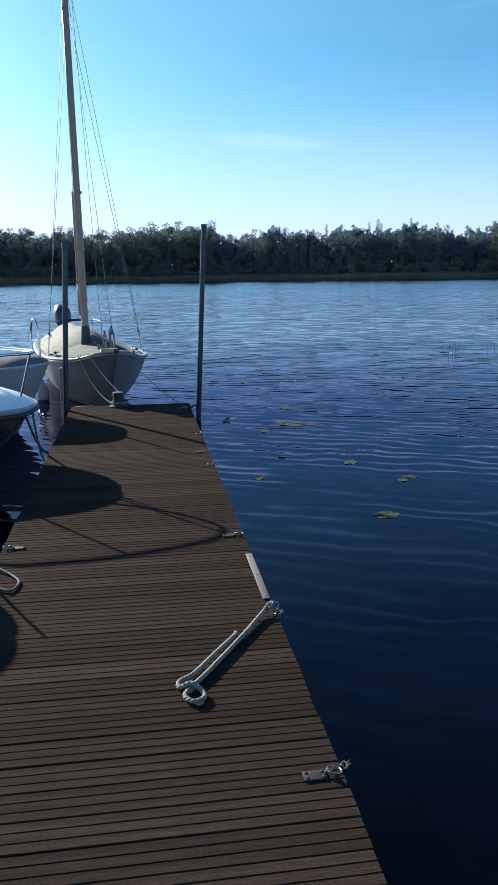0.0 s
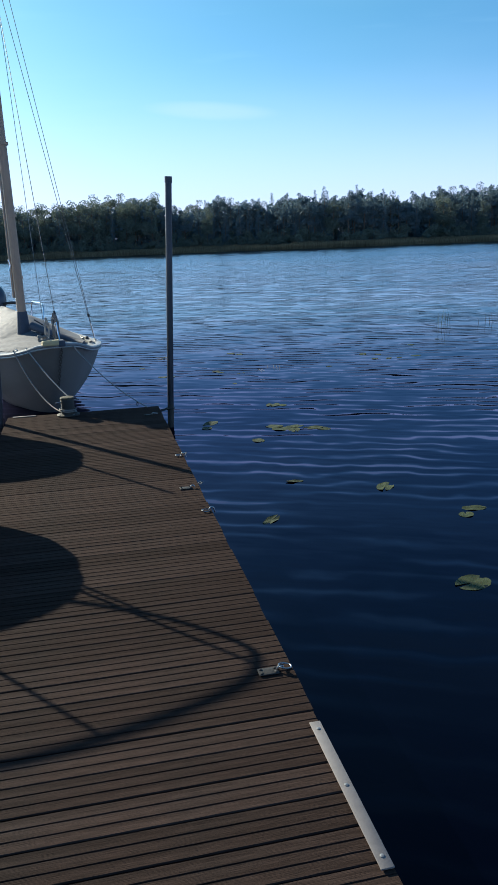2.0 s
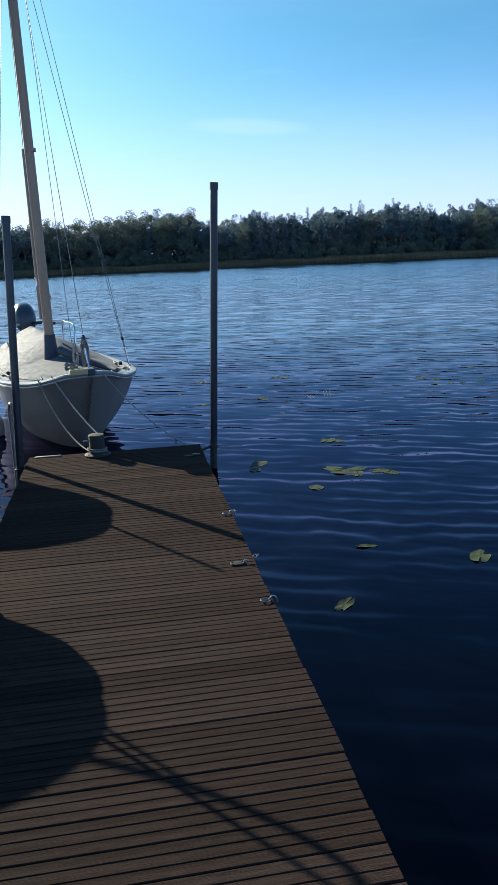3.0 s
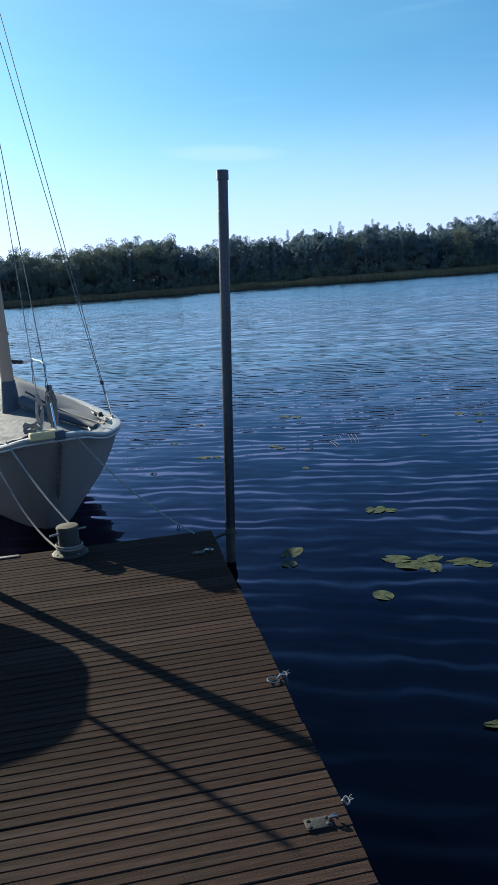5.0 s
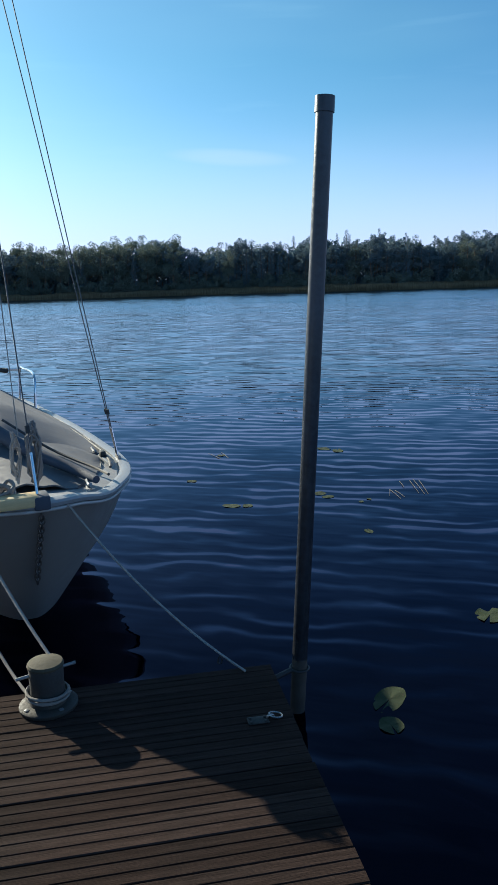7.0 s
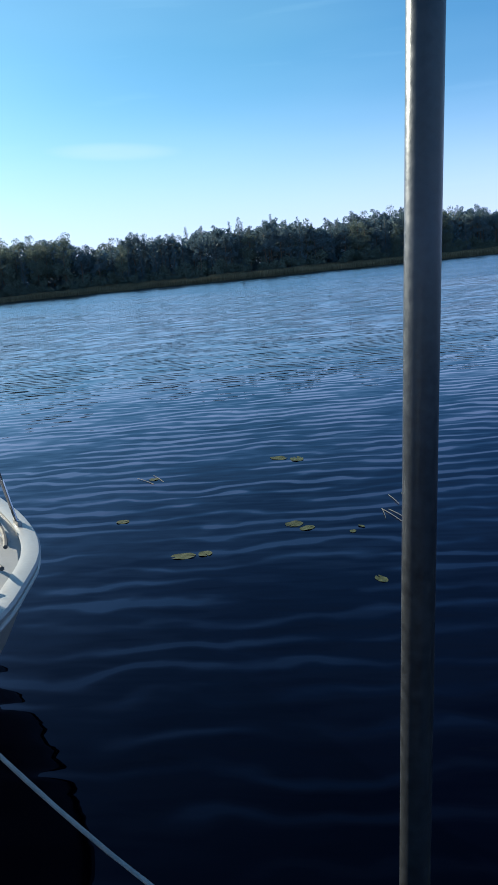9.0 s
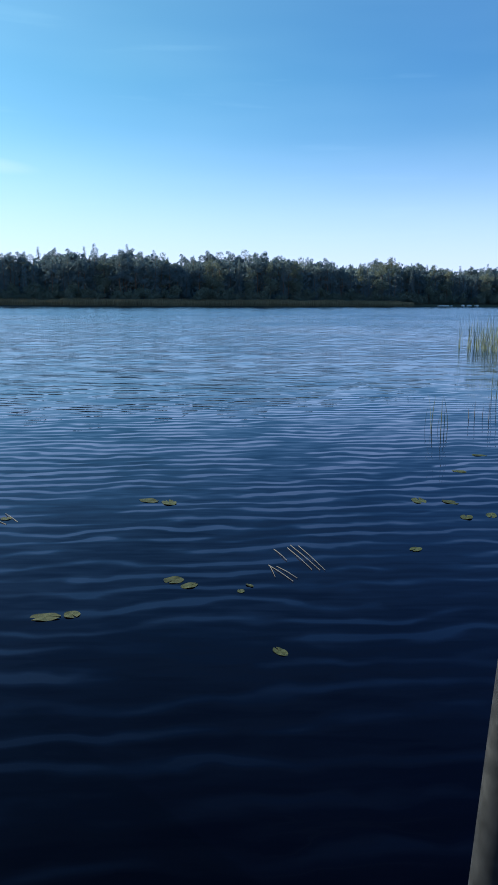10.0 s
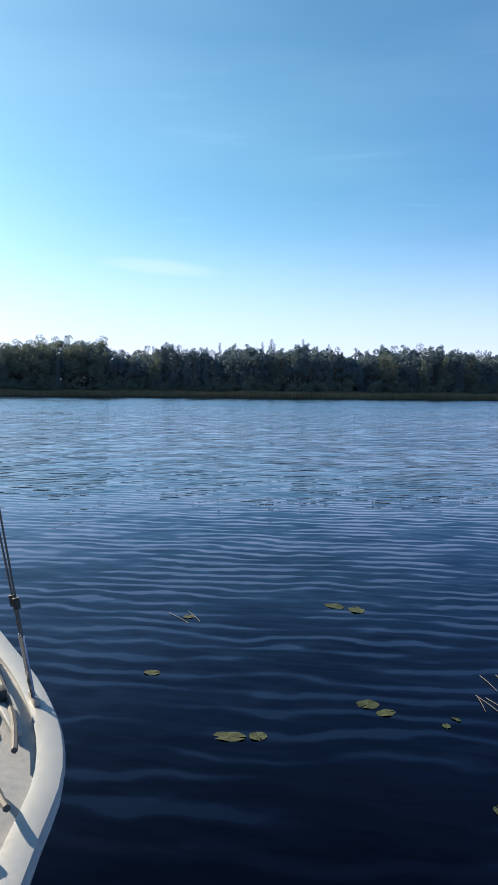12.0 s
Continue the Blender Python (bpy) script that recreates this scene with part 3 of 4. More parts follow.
def deck_bm(table, inset, drop, crown, y0=0.0, y1=None, n=36, m=8):
    """A cambered deck inside the sheer line."""
    bm = bmesh.new()
    y1 = y1 or table[-1][0]
    rows = []
    for i in range(n + 1):
        y = y0 + (y1 - y0) * (i / n) ** 1.4
        half, sheer = lerp_table(table, y)
        h = max(half - inset, 0.004)
        rows.append([bm.verts.new((h * k / m, y, sheer - drop + crown * (1 - (k / m) ** 2) * min(half * 2, 1))) for k in range(-m, m + 1)])
    for a, b in zip(rows, rows[1:]):
        for k in range(2 * m):
            bm.faces.new((a[k], a[k + 1], b[k + 1], b[k]))
    r = bmesh.ops.extrude_face_region(bm, geom=bm.faces[:])
    bmesh.ops.translate(bm, verts=[v for v in r["geom"] if isinstance(v, bmesh.types.BMVert)], vec=(0, 0, -0.03))
    return bm


def sheer_line(table, side, out=0.0, up=0.0, y0=0.0, y1=None, n=44):
    y1 = y1 or table[-1][0]
    return [Vector((side * (lerp_table(table, y)[0] + out), y, lerp_table(table, y)[1] + up)) for y in [y0 + (y1 - y0) * (i / n) ** 1.5 for i in range(n + 1)]]


def band_bm(table, width, height, out=0.012, up=0.004, y1=None):
    """A flat moulding that caps the sheer round the bow."""
    bm = bmesh.new()
    left, right = sheer_line(table, -1, 0, 0, 0, y1), sheer_line(table, 1, 0, 0, 0, y1)
    path = left[::-1] + right[1:]
    rings = []
    for i, q in enumerate(path):
        d = (path[min(i + 1, len(path) - 1)] - path[max(i - 1, 0)])
        nrm = Vector((d.y, -d.x, 0)).normalized()      # outward
        rings.append([bm.verts.new(q + nrm * o + Vector((0, 0, h))) for o, h in ((out, up - height), (out + 0.006, up - height * 0.4), (out, up), (out - width * 0.5, up + 0.006), (out - width, up), (out - width, up - height))])
    for a, b in zip(rings, rings[1:]):
        for k in range(6):
            bm.faces.new((a[k], a[(k + 1) % 6], b[(k + 1) % 6], b[k]))
    bm.faces.new(rings[0])
    bm.faces.new(rings[-1][::-1])
    return bm


# the sailboat: origin on the water under the stem head, y runs aft
SAIL = [(0, 0.035, 0.79), (0.05, 0.11, 0.78), (0.12, 0.18, 0.765), (0.25, 0.28, 0.725), (0.45, 0.385, 0.68), (0.65, 0.475, 0.655), (0.85, 0.57, 0.645), (1.1, 0.64, 0.635), (1.4, 0.675, 0.63), (1.9, 0.68, 0.62), (2.6, 0.665, 0.61), (3.6, 0.6, 0.6), (4.6, 0.48, 0.61)]
BOAT_AT = pose(-0.833, 0.588, WATER, 0, 0, 12.5)
sail = thing("sailboat", BOAT_AT, "white sailboat with wooden mast and grey canvas cover beyond the dock", "sailboat")
part("hull", hull_bm(SAIL, 0.3, 0.98), M_HULL, sail, "chalky white hull")
part("deck", deck_bm(SAIL, 0.02, 0.012, 0.03, 0.02), M_DECK, sail, "cream fore deck")
rim = part("gunwale", band_bm(SAIL, 0.06, 0.026), M_RIM, sail, "white gunwale moulding")
part("rub_rail", tube_bm(sheer_line(SAIL, -1, 0.012, -0.035)[::-1] + sheer_line(SAIL, 1, 0.006, -0.035)[1:], 0.008, 8), M_GREYB, sail, "grey rubbing strake")

# canvas cover: a ridge tent aft of the mast, a lower apron before it
def cover_bm(y0, y1, rise0, rise1, inset, lip=0.07, n=20, m=10, sag=0.02, front=0.25, off=0.0):
    bm = bmesh.new()
    rows = []
    for i in range(n + 1):
        f = i / n
        y = y0 + (y1 - y0) * f
        half, sheer = lerp_table(SAIL, y)
        h = max(half - inset(y), 0.05)
        rise = rise0 + (rise1 - rise0) * min(f / front, 1) ** 0.7 if front else rise0 + (rise1 - rise0) * f
        row = []
        for k in range(-m, m + 1):
            u = k / m
            z = sheer + 0.012 + off + rise * (1 - abs(u) ** 1.35) - sag * math.sin(abs(u) * math.pi) + 0.006 * math.sin(k * 1.3 + i * 0.9)
            row.append(bm.verts.new((u * h, y, z)))
        row.insert(0, bm.verts.new((-h - 0.004, y, sheer - lip + 0.08 + 0.004 * math.sin(i * 2.1))))
        row.append(bm.verts.new((h + 0.004, y, sheer - lip + 0.08 + 0.004 * math.sin(i * 1.7))))
        rows.append(row)
    for a, b in zip(rows, rows[1:]):
        for k in range(len(a) - 1):
            bm.faces.new((a[k], a[k + 1], b[k + 1], b[k]))
    bmesh.ops.recalc_face_normals(bm, faces=bm.faces[:])
    r = bmesh.ops.extrude_face_region(bm, geom=bm.faces[:])
    bmesh.ops.translate(bm, verts=[v for v in r["geom"] if isinstance(v, bmesh.types.BMVert)], vec=(0, 0, -0.008))
    return bm


part("cockpit_cover", cover_bm(1.5, 4.1, 0.14, 0.3, lambda y: 0.06 + 0.05 * max(0, 2.0 - y)), M_TARP, sail, "grey canvas tent over the cockpit")
part("fore_cover", cover_bm(0.62, 1.56, 0.05, 0.15, lambda y: 0.2 - 0.08 * (y - 0.62), front=0, sag=0.0), M_TARP, sail, "grey canvas apron before the mast")
part("cover_hem", tube_bm([v + Vector((0.0, 0, 0.008)) for v in sheer_line(SAIL, 1, -0.1, 0.02, 1.0, 4.0, 24)], 0.008, 6), M_ROPE_DARK, sail, "dark lacing along the cover")
part("cover_hem", tube_bm([v + Vector((0.0, 0, 0.008)) for v in sheer_line(SAIL, -1, -0.1, 0.02, 1.0, 4.0, 24)], 0.008, 6), M_ROPE_DARK, sail)

MAST_X, MAST_Y, MAST_H = -0.1, 1.52, 7.4
mast = part("mast", tube_bm([(MAST_X, MAST_Y, 0.62), (MAST_X - 0.02, MAST_Y + 0.01, 4.5), (MAST_X - 0.04, MAST_Y + 0.03, MAST_H)], (0.05, 0.034), 20), M_MASTW, sail, "pale varnished wooden mast")
part("mast_boot", tube_bm([(MAST_X, MAST_Y, 0.66), (MAST_X, MAST_Y, 0.76), (MAST_X, MAST_Y, 0.86), (MAST_X, MAST_Y, 1.0)], (0.09, 0.053), 20), M_BOOT, sail, "navy canvas boot at the mast's foot")
part("boom", tube_bm([(MAST_X - 0.055, MAST_Y + 0.05, 1.15), (MAST_X - 0.055, MAST_Y + 0.05, 2.75)], 0.02, 10), M_MASTW, sail, "spar lashed upright to the mast")
for z in (1.35, 2.72, 2.0):
    part("mast_band", tube_bm([(MAST_X, MAST_Y, z), (MAST_X, MAST_Y, z + 0.03)], 0.0535, 20), M_MASTW, sail)
for z in (1.5,):
    part("halyard_cleat", tube_bm(smooth_line([(MAST_X - 0.09, MAST_Y - 0.03, z + 0.06), (MAST_X - 0.075, MAST_Y - 0.03, z), (MAST_X - 0.09, MAST_Y - 0.03, z - 0.06)], 5), 0.009, 8), M_CHROME, mast, "bright cleat")


def stay(a, b, r=0.003, screw=True):
    a, b = Vector(a), Vector(b)
    s = part("stay", tube_bm([a, b], r, 6), M_STEEL, sail, "thin wire stay")
    if screw:
        d = (b - a).normalized()
        part("turnbuckle", tube_bm([a + d * 0.02, a + d * 0.05, a + d * 0.16, a + d * 0.19], 0.006, 8), M_CHROME, s)
        part("toggle", tube_bm([a + d * 0.27, a + d * 0.3], 0.010, 8), M_BLACK, s)


stay((0.0, 0.02, 0.8), (MAST_X, MAST_Y - 0.04, 5.2))
for sx in (-1, 1):
    stay((sx * 0.635, 1.3, 0.64), (MAST_X + sx * 0.03, MAST_Y, 5.25))
    stay((sx * 0.64, 1.34, 0.64), (MAST_X + sx * 0.03, MAST_Y, 4.75), 0.003)
part("halyard", tube_bm([(MAST_X - 0.07, MAST_Y - 0.02, 1.2), (MAST_X - 0.05, MAST_Y, 7.2)], 0.003, 5), M_ROPE_GREY, sail)
part("halyard", tube_bm([(0.07, MAST_Y - 0.3, 0.82), (MAST_X + 0.04, MAST_Y, 5.6)], 0.003, 5), M_ROPE_GREY, sail)

# bow fittings
part("bow_block", box_bm((-0.165, -0.02, 0.775), (0.0, 0.07, 0.822), 0.008), M_PINE, sail, "yellow pine fairlead block at the stem")
part("stem_fitting", box_bm((-0.02, -0.022, 0.76), (0.045, 0.09, 0.818), 0.008), M_BOOT, sail, "dark stem head fitting")
for k in range(17):
    z = 0.725 - k * 0.026
    c = Vector((0.014, 0.98 * (0.79 - z) / 1.09 - 0.022, z))
    wide, deep = (0.011, 0.002) if k % 2 else (0.002, 0.009)
    link = [c + Vector((math.cos(q) * wide, -math.cos(q) * deep, math.sin(q) * 0.019)) for q in [i * math.pi / 6 for i in range(12)]]
    part("chain_link", tube_bm(link, 0.0042, 6, closed=True), M_CHAIN, sail, "galvanised chain link" if k == 0 else "")
for sx, y in ((1, 0.62), (-1, 0.62), (1, 1.55)):
    half, sheer = lerp_table(SAIL, y)
    cl = part("cleat", box_bm((sx * (half - 0.14) - 0.01, y - 0.07, sheer - 0.002), (sx * (half - 0.14) + 0.01, y + 0.07, sheer + 0.008), 0.003), M_GALV, sail, "steel deck cleat")
    part("horn", tube_bm(smooth_line([(sx * (half - 0.14), y - 0.05, sheer + 0.035), (sx * (half - 0.14), y, sheer + 0.022), (sx * (half - 0.14), y + 0.05, sheer + 0.035)], 5), 0.008, 8), M_GALV, cl)
    part("horn", tube_bm([(sx * (half - 0.14), y, sheer + 0.004), (sx * (half - 0.14), y, sheer + 0.024)], 0.008, 8), M_GALV, cl)
for sx in (-1, 1):
    tr = part("sheet_track", box_bm((sx * 0.55 - 0.012, 1.12, 0.64), (sx * 0.55 + 0.012, 1.4, 0.658), 0.003), M_RIM, sail, "pale sheet track on the side deck")
    part("slider", box_bm((sx * 0.55 - 0.016, 1.31, 0.654), (sx * 0.55 + 0.016, 1.36, 0.69), 0.006), M_BLACK, tr, "dark fairlead slider")
    part("chainplate", box_bm((sx * 0.638 - 0.008, 1.28, 0.6), (sx * 0.638 + 0.008, 1.36, 0.66), 0.003), M_GALV, sail, "steel chainplate")
# coil of line hung on the stay at the bow, and turns round the fairlead
coil = []
for k in range(96):
    q = k * 0.62
    hang = 0.11 + 0.035 * math.sin(k * 0.37)
    coil.append((0.05 + 0.03 * math.cos(q) * (0.5 + 0.5 * abs(math.sin(q))) + 0.012 * math.sin(k * 1.9), 0.43 + 0.022 * math.sin(q * 0.7), 0.9 + hang * math.sin(q) + 0.014 * math.cos(k * 1.7)))
part("rope_coil", tube_bm(smooth_line(coil, 2), 0.0055, 6), M_COIL, sail, "grey line coiled in a hank at the fore stay")
part("rope_coil", tube_bm(smooth_line([(x * 0.7 - 0.06, y + 0.06, 0.88 + (z - 0.9) * 0.8) for x, y, z in coil[:60]], 2), 0.005, 6), M_ROPE_GREY, sail, "second pale hank of line")
tang = [(-0.13 + 0.05 * math.cos(k * 0.8), 0.1 + 0.04 * math.sin(k * 0.8), 0.815 + 0.012 * (k % 5)) for k in range(22)]
part("belayed_line", tube_bm(smooth_line(tang, 4), 0.008, 6), M_ROPE, sail, "white line belayed at the bow")
# folded sail lying on the side deck
part("sail_bag", tube_bm(smooth_line([(-0.02, 1.42, 0.84), (0.12, 1.1, 0.78), (0.3, 0.8, 0.715), (0.36, 0.62, 0.70)], 5), (0.045, 0.02), 12), M_BOOT, sail, "dark rolled sail lying on the fore deck")
part("sheet", tube_bm(smooth_line([(0.02, 1.5, 0.9), (0.25, 1.3, 0.74), (0.42, 0.95, 0.685), (0.44, 0.7, 0.7)], 6), 0.008, 6), M_ROPE_DARK, sail)

# stern rail and outboard
for sx in (-1, 1):
    part("stern_rail", tube_bm(smooth_line([(sx * 0.5, 3.75, 0.62), (sx * 0.52, 3.8, 0.86), (sx * 0.52, 3.95, 0.92), (sx * 0.5, 4.3, 0.92), (sx * 0.48, 4.5, 0.9), (sx * 0.46, 4.52, 0.62)], 6), 0.011, 8), M_CHROME, sail, "bent stainless stern rail")
part("stern_rail", tube_bm(smooth_line([(-0.49, 4.5, 0.9), (-0.2, 4.54, 0.91), (0.2, 4.54, 0.91), (0.49, 4.5, 0.9)], 6), 0.011, 8), M_CHROME, sail)
motor = part("outboard_motor", tube_bm([(0.0, 4.72, -0.4), (0.0, 4.72, 0.82)], (0.035, 0.05), 14), M_COWL, sail, "dark outboard motor tilted at the stern")
bm = bmesh.new()
bmesh.ops.create_icosphere(bm, subdivisions=3, radius=1)
for v in bm.verts:
    sx, sy, sz = v.co
    k = 1.0 if sz < 0 else 1.0 - 0.15 * sz
    v.co = Vector((math.copysign(abs(sx) ** 0.7, sx) * 0.15 * k, 4.73 + math.copysign(abs(sy) ** 0.75, sy) * 0.22 * k, 1.0 + math.copysign(abs(sz) ** 0.7, sz) * 0.185 + sy * 0.05))
part("cowl", bm, M_COWL, motor, "dark blue-grey motor cowl")
part("tiller", tube_bm(smooth_line([(0.06, 4.6, 0.9), (0.16, 4.4, 0.93), (0.34, 4.25, 0.92)], 5), (0.018, 0.022), 10), M_BLACK, motor)
part("clamp", box_bm((-0.09, 4.58, 0.5), (0.09, 4.66, 0.76), 0.015), M_COWL, motor)


def boat_point(x, y, z):
    return BOAT_AT @ Vector((x, y, z))


def hanging(a, b, sag, n=14):
    a, b = Vector(a), Vector(b)
    return [a.lerp(b, i / n) - Vector((0, 0, sag * 4 * (i / n) * (1 - i / n))) for i in range(n + 1)]


# mooring lines from the sailboat
def mooring_line(name, pts, r, m, label):
    t = thing(name, pose(*pts[0]), label, "rope", "mooring lines")
    o = Vector(pts[0])
    part("line", tube_bm([Vector(p) - o for p in pts], r, 9, lobes=3, pitch=0.03), m, t)
    return t


turn = [(-0.805 + 0.071 * math.cos(a), 0.045 + 0.071 * math.sin(a), 0.034 + 0.008 * i / 10) for i, a in enumerate([math.pi * 0.9 - k * 0.35 for k in range(38)])]
mooring_line("mooring_line", hanging(boat_point(-0.38, 0.42, 0.71), turn[0], 0.1, 22) + turn, 0.0062, M_ROPE, "white laid mooring line from the sailboat to the bollard")
mooring_line("mooring_line", hanging(boat_point(-0.28, 0.26, 0.745), (-0.79, 0.09, 0.158), 0.03), 0.0065, M_ROPE_GREY, "greyed mooring line slung over the bollard")
mooring_line("mooring_line", hanging(boat_point(0.12, 0.05, 0.755), (-0.1, 0.105, 0.006), 0.06), 0.005, M_ROPE_GREY, "thin grey bow line made fast at the dock's corner")
s = thing("snap_hook", pose(-0.185, 0.165, 0.035), "black snap hook on the bow line", "hook")
part("body", tube_bm(smooth_line([(0, 0, 0.012), (0.007, 0, 0.0), (0.004, 0, -0.016), (-0.007, 0, -0.016), (-0.007, 0, 0.0), (0, 0, 0.012)], 4), 0.003, 8), M_BLACK, s)

# a fender hanging at the sailboat's side
f_at = boat_point(-0.7, 1.72, 0.1)
t = thing("fender", Matrix.Translation(f_at), "pale grey rubber fender hanging at the sailboat's waterline", "fender")
part("body", lathe_bm([(0.02, -0.14), (0.06, -0.125), (0.082, -0.07), (0.084, 0.02), (0.066, 0.08), (0.03, 0.12), (0.018, 0.17)], 20), M_GREYB, t)
part("eye", tube_bm(ring_pts((0, 0, 0.185), 0.02, (1, 0.3, 0), 14), 0.007, 8, closed=True), M_GREYB, t)
part("line", tube_bm(hanging((0, 0, 0.2), boat_point(-0.66, 1.72, 0.64) - f_at, 0.01, 6), 0.004, 6), M_ROPE_GREY, t, "thin grey fender line")

# pale steel hoop beside the corner post
t = thing("steel_hoop", pose(-1.425, 0.02, 0.0), "pale steel hoop beside the dock's corner post", "hoop")
part("bar", tube_bm(smooth_line([(-0.005, 0.0, -0.32), (0, 0, 0.2), (0.0, 0, 0.4), (0.012, -0.02, 0.455), (0.03, -0.05, 0.45), (0.04, -0.07, 0.36)], 6), 0.013, 10), M_GALV, t)

# the motorboat with a bow rail
MOTOR = [(0, 0.1, 0.67), (0.04, 0.2, 0.672), (0.12, 0.32, 0.675), (0.3, 0.47, 0.68), (0.55, 0.62, 0.69), (0.9, 0.74, 0.7), (1.5, 0.84, 0.72), (2.6, 0.9, 0.74), (4.6, 0.88, 0.74)]


def motorboat(at, hull_mat, deck_mat, label, rail, screen):
    b = thing("motorboat", at, label, "motorboat", "boats moored along the dock")
    part("hull", hull_bm(MOTOR, 0.25, 0.75), hull_mat, b, "dark hull" if hull_mat is M_NAVY else "grey hull")
    part("deck", deck_bm(MOTOR, 0.015, 0.0, 0.14, 0.0, 2.0), deck_mat, b, "smooth white fore deck")
    part("gunwale", band_bm(MOTOR, 0.06, 0.03), M_RIM, b)
    part("rub_rail", tube_bm(sheer_line(MOTOR, -1, 0.018, -0.045)[::-1] + sheer_line(MOTOR, 1, 0.018, -0.045)[1:], 0.018, 8), M_BLACK, b)
    part("cockpit_floor", box_bm((-0.72, 2.0, 0.2), (0.72, 4.5, 0.24), 0.01), deck_mat, b)
    if screen:
        bm2 = bmesh.new()
        pts = smooth_line([(-0.72, 2.5, 0), (-0.62, 1.95, 0), (-0.3, 1.75, 0), (0.3, 1.75, 0), (0.62, 1.95, 0), (0.72, 2.5, 0)], 5)
        low = [bm2.verts.new((p.x, p.y, 0.76)) for p in pts]
        top = [bm2.verts.new((p.x * 0.9, p.y + 0.22, 1.08)) for p in pts]
        for k in range(len(pts) - 1):
            bm2.faces.new((low[k], low[k + 1], top[k + 1], top[k]))
        r = bmesh.ops.extrude_face_region(bm2, geom=bm2.faces[:])
        bmesh.ops.translate(bm2, verts=[v for v in r["geom"] if isinstance(v, bmesh.types.BMVert)], vec=(0, 0.008, 0))
        w = part("windscreen", bm2, M_GLASS, b, "smoked curved windscreen")
        part("screen_frame", tube_bm([(p.x * 0.9, p.y + 0.224, 1.085) for p in pts], 0.012, 8), M_CHROME, w)
    if rail:
        line = smooth_line([(-0.62, 1.3, 0.7), (-0.6, 1.1, 1.05), (-0.52, 0.75, 1.09), (-0.36, 0.35, 1.09), (-0.14, 0.03, 1.09), (0, -0.03, 1.09), (0.14, 0.03, 1.09), (0.36, 0.35, 1.09), (0.52, 0.75, 1.09), (0.6, 1.1, 1.05), (0.62, 1.3, 0.7)], 8)
        br = part("bow_rail", tube_bm(line, 0.0135, 10), M_CHROME, b, "bent stainless bow rail")
        for sx in (-1, 1):
            part("stanchion", tube_bm([(sx * 0.4, 0.5, 0.69), (sx * 0.4, 0.42, 1.09)], 0.009, 8), M_CHROME, br)
        part("stanchion", tube_bm([(0, 0.1, 0.68), (0, -0.02, 1.09)], 0.009, 8), M_CHROME, br)
    return b


motorboat(pose(-1.405, -2.5, WATER, 0, 0, 77), M_NAVY, M_WHITE, "motorboat with white deck, dark hull and steel bow rail", True, True)
# bow light and cleat of the motorboat
bl = thing("bow_light", pose(-1.405, -2.5, WATER, 0, 0, 77) @ pose(0, 0.2, 0.735), "small chrome navigation light on the white deck", "lamp")
part("body", lathe_bm([(0.03, 0.0), (0.032, 0.01), (0.024, 0.035), (0.006, 0.042)], 16), M_CHROME, bl)
bl = thing("deck_cleat", pose(-1.405, -2.5, WATER, 0, 0, 77) @ pose(-0.18, 0.3, 0.74), "small chrome cleat on the white deck", "cleat")
part("horn", tube_bm(smooth_line([(0, -0.06, 0.035), (0, 0, 0.024), (0, 0.06, 0.035)], 5), 0.008, 8), M_CHROME, bl)
part("stand", tube_bm([(0, 0, -0.01), (0, 0, 0.03)], 0.012, 8), M_CHROME, bl)

ROW = [(0, 0.12, 0.77), (0.04, 0.22, 0.77), (0.12, 0.34, 0.765), (0.3, 0.46, 0.75), (0.6, 0.57, 0.73), (1.1, 0.64, 0.7), (2.2, 0.68, 0.68), (3.8, 0.62, 0.7)]


def rowboat(at, label, arch):
    b = thing("rowing_boat", at, label, "boat", "boats moored along the dock")
    part("hull", hull_bm(ROW, 0.22, 0.5), M_GREYB, b, "light grey hull")
    part("cover", deck_bm(ROW, 0.012, -0.004, 0.12, 0.0), M_TARP, b, "tight grey cover")
    part("gunwale", band_bm(ROW, 0.03, 0.03), M_GREYB, b)
    if arch:
        ax, ay = -0.539, -0.842
        a = part("bow_rail", tube_bm(smooth_line([(0.12 + ax * w, 0.14 + ay * w, z) for w, z in ((-0.09, 0.78), (-0.09, 1.05), (-0.06, 1.18), (0.0, 1.22), (0.06, 1.18), (0.09, 1.05), (0.09, 0.78))], 6), 0.012, 10), M_CHROME, b, "upright stainless bow loop")
        part("crossbar", tube_bm([(0.12 + ax * -0.09, 0.14 - ay * 0.09, 1.0), (0.12 + ax * 0.09, 0.14 + ay * 0.09, 1.0)], 0.009, 8), M_CHROME, a)
    return b


rowboat(pose(-1.56, -0.4, WATER, 0, 0, 66), "light grey rowing boat with a tight cover and steel bow loop", True)
rowboat(pose(-1.93, -4.46, WATER, 0, 0, 80), "light grey rowing boat lying beside the dock", False)

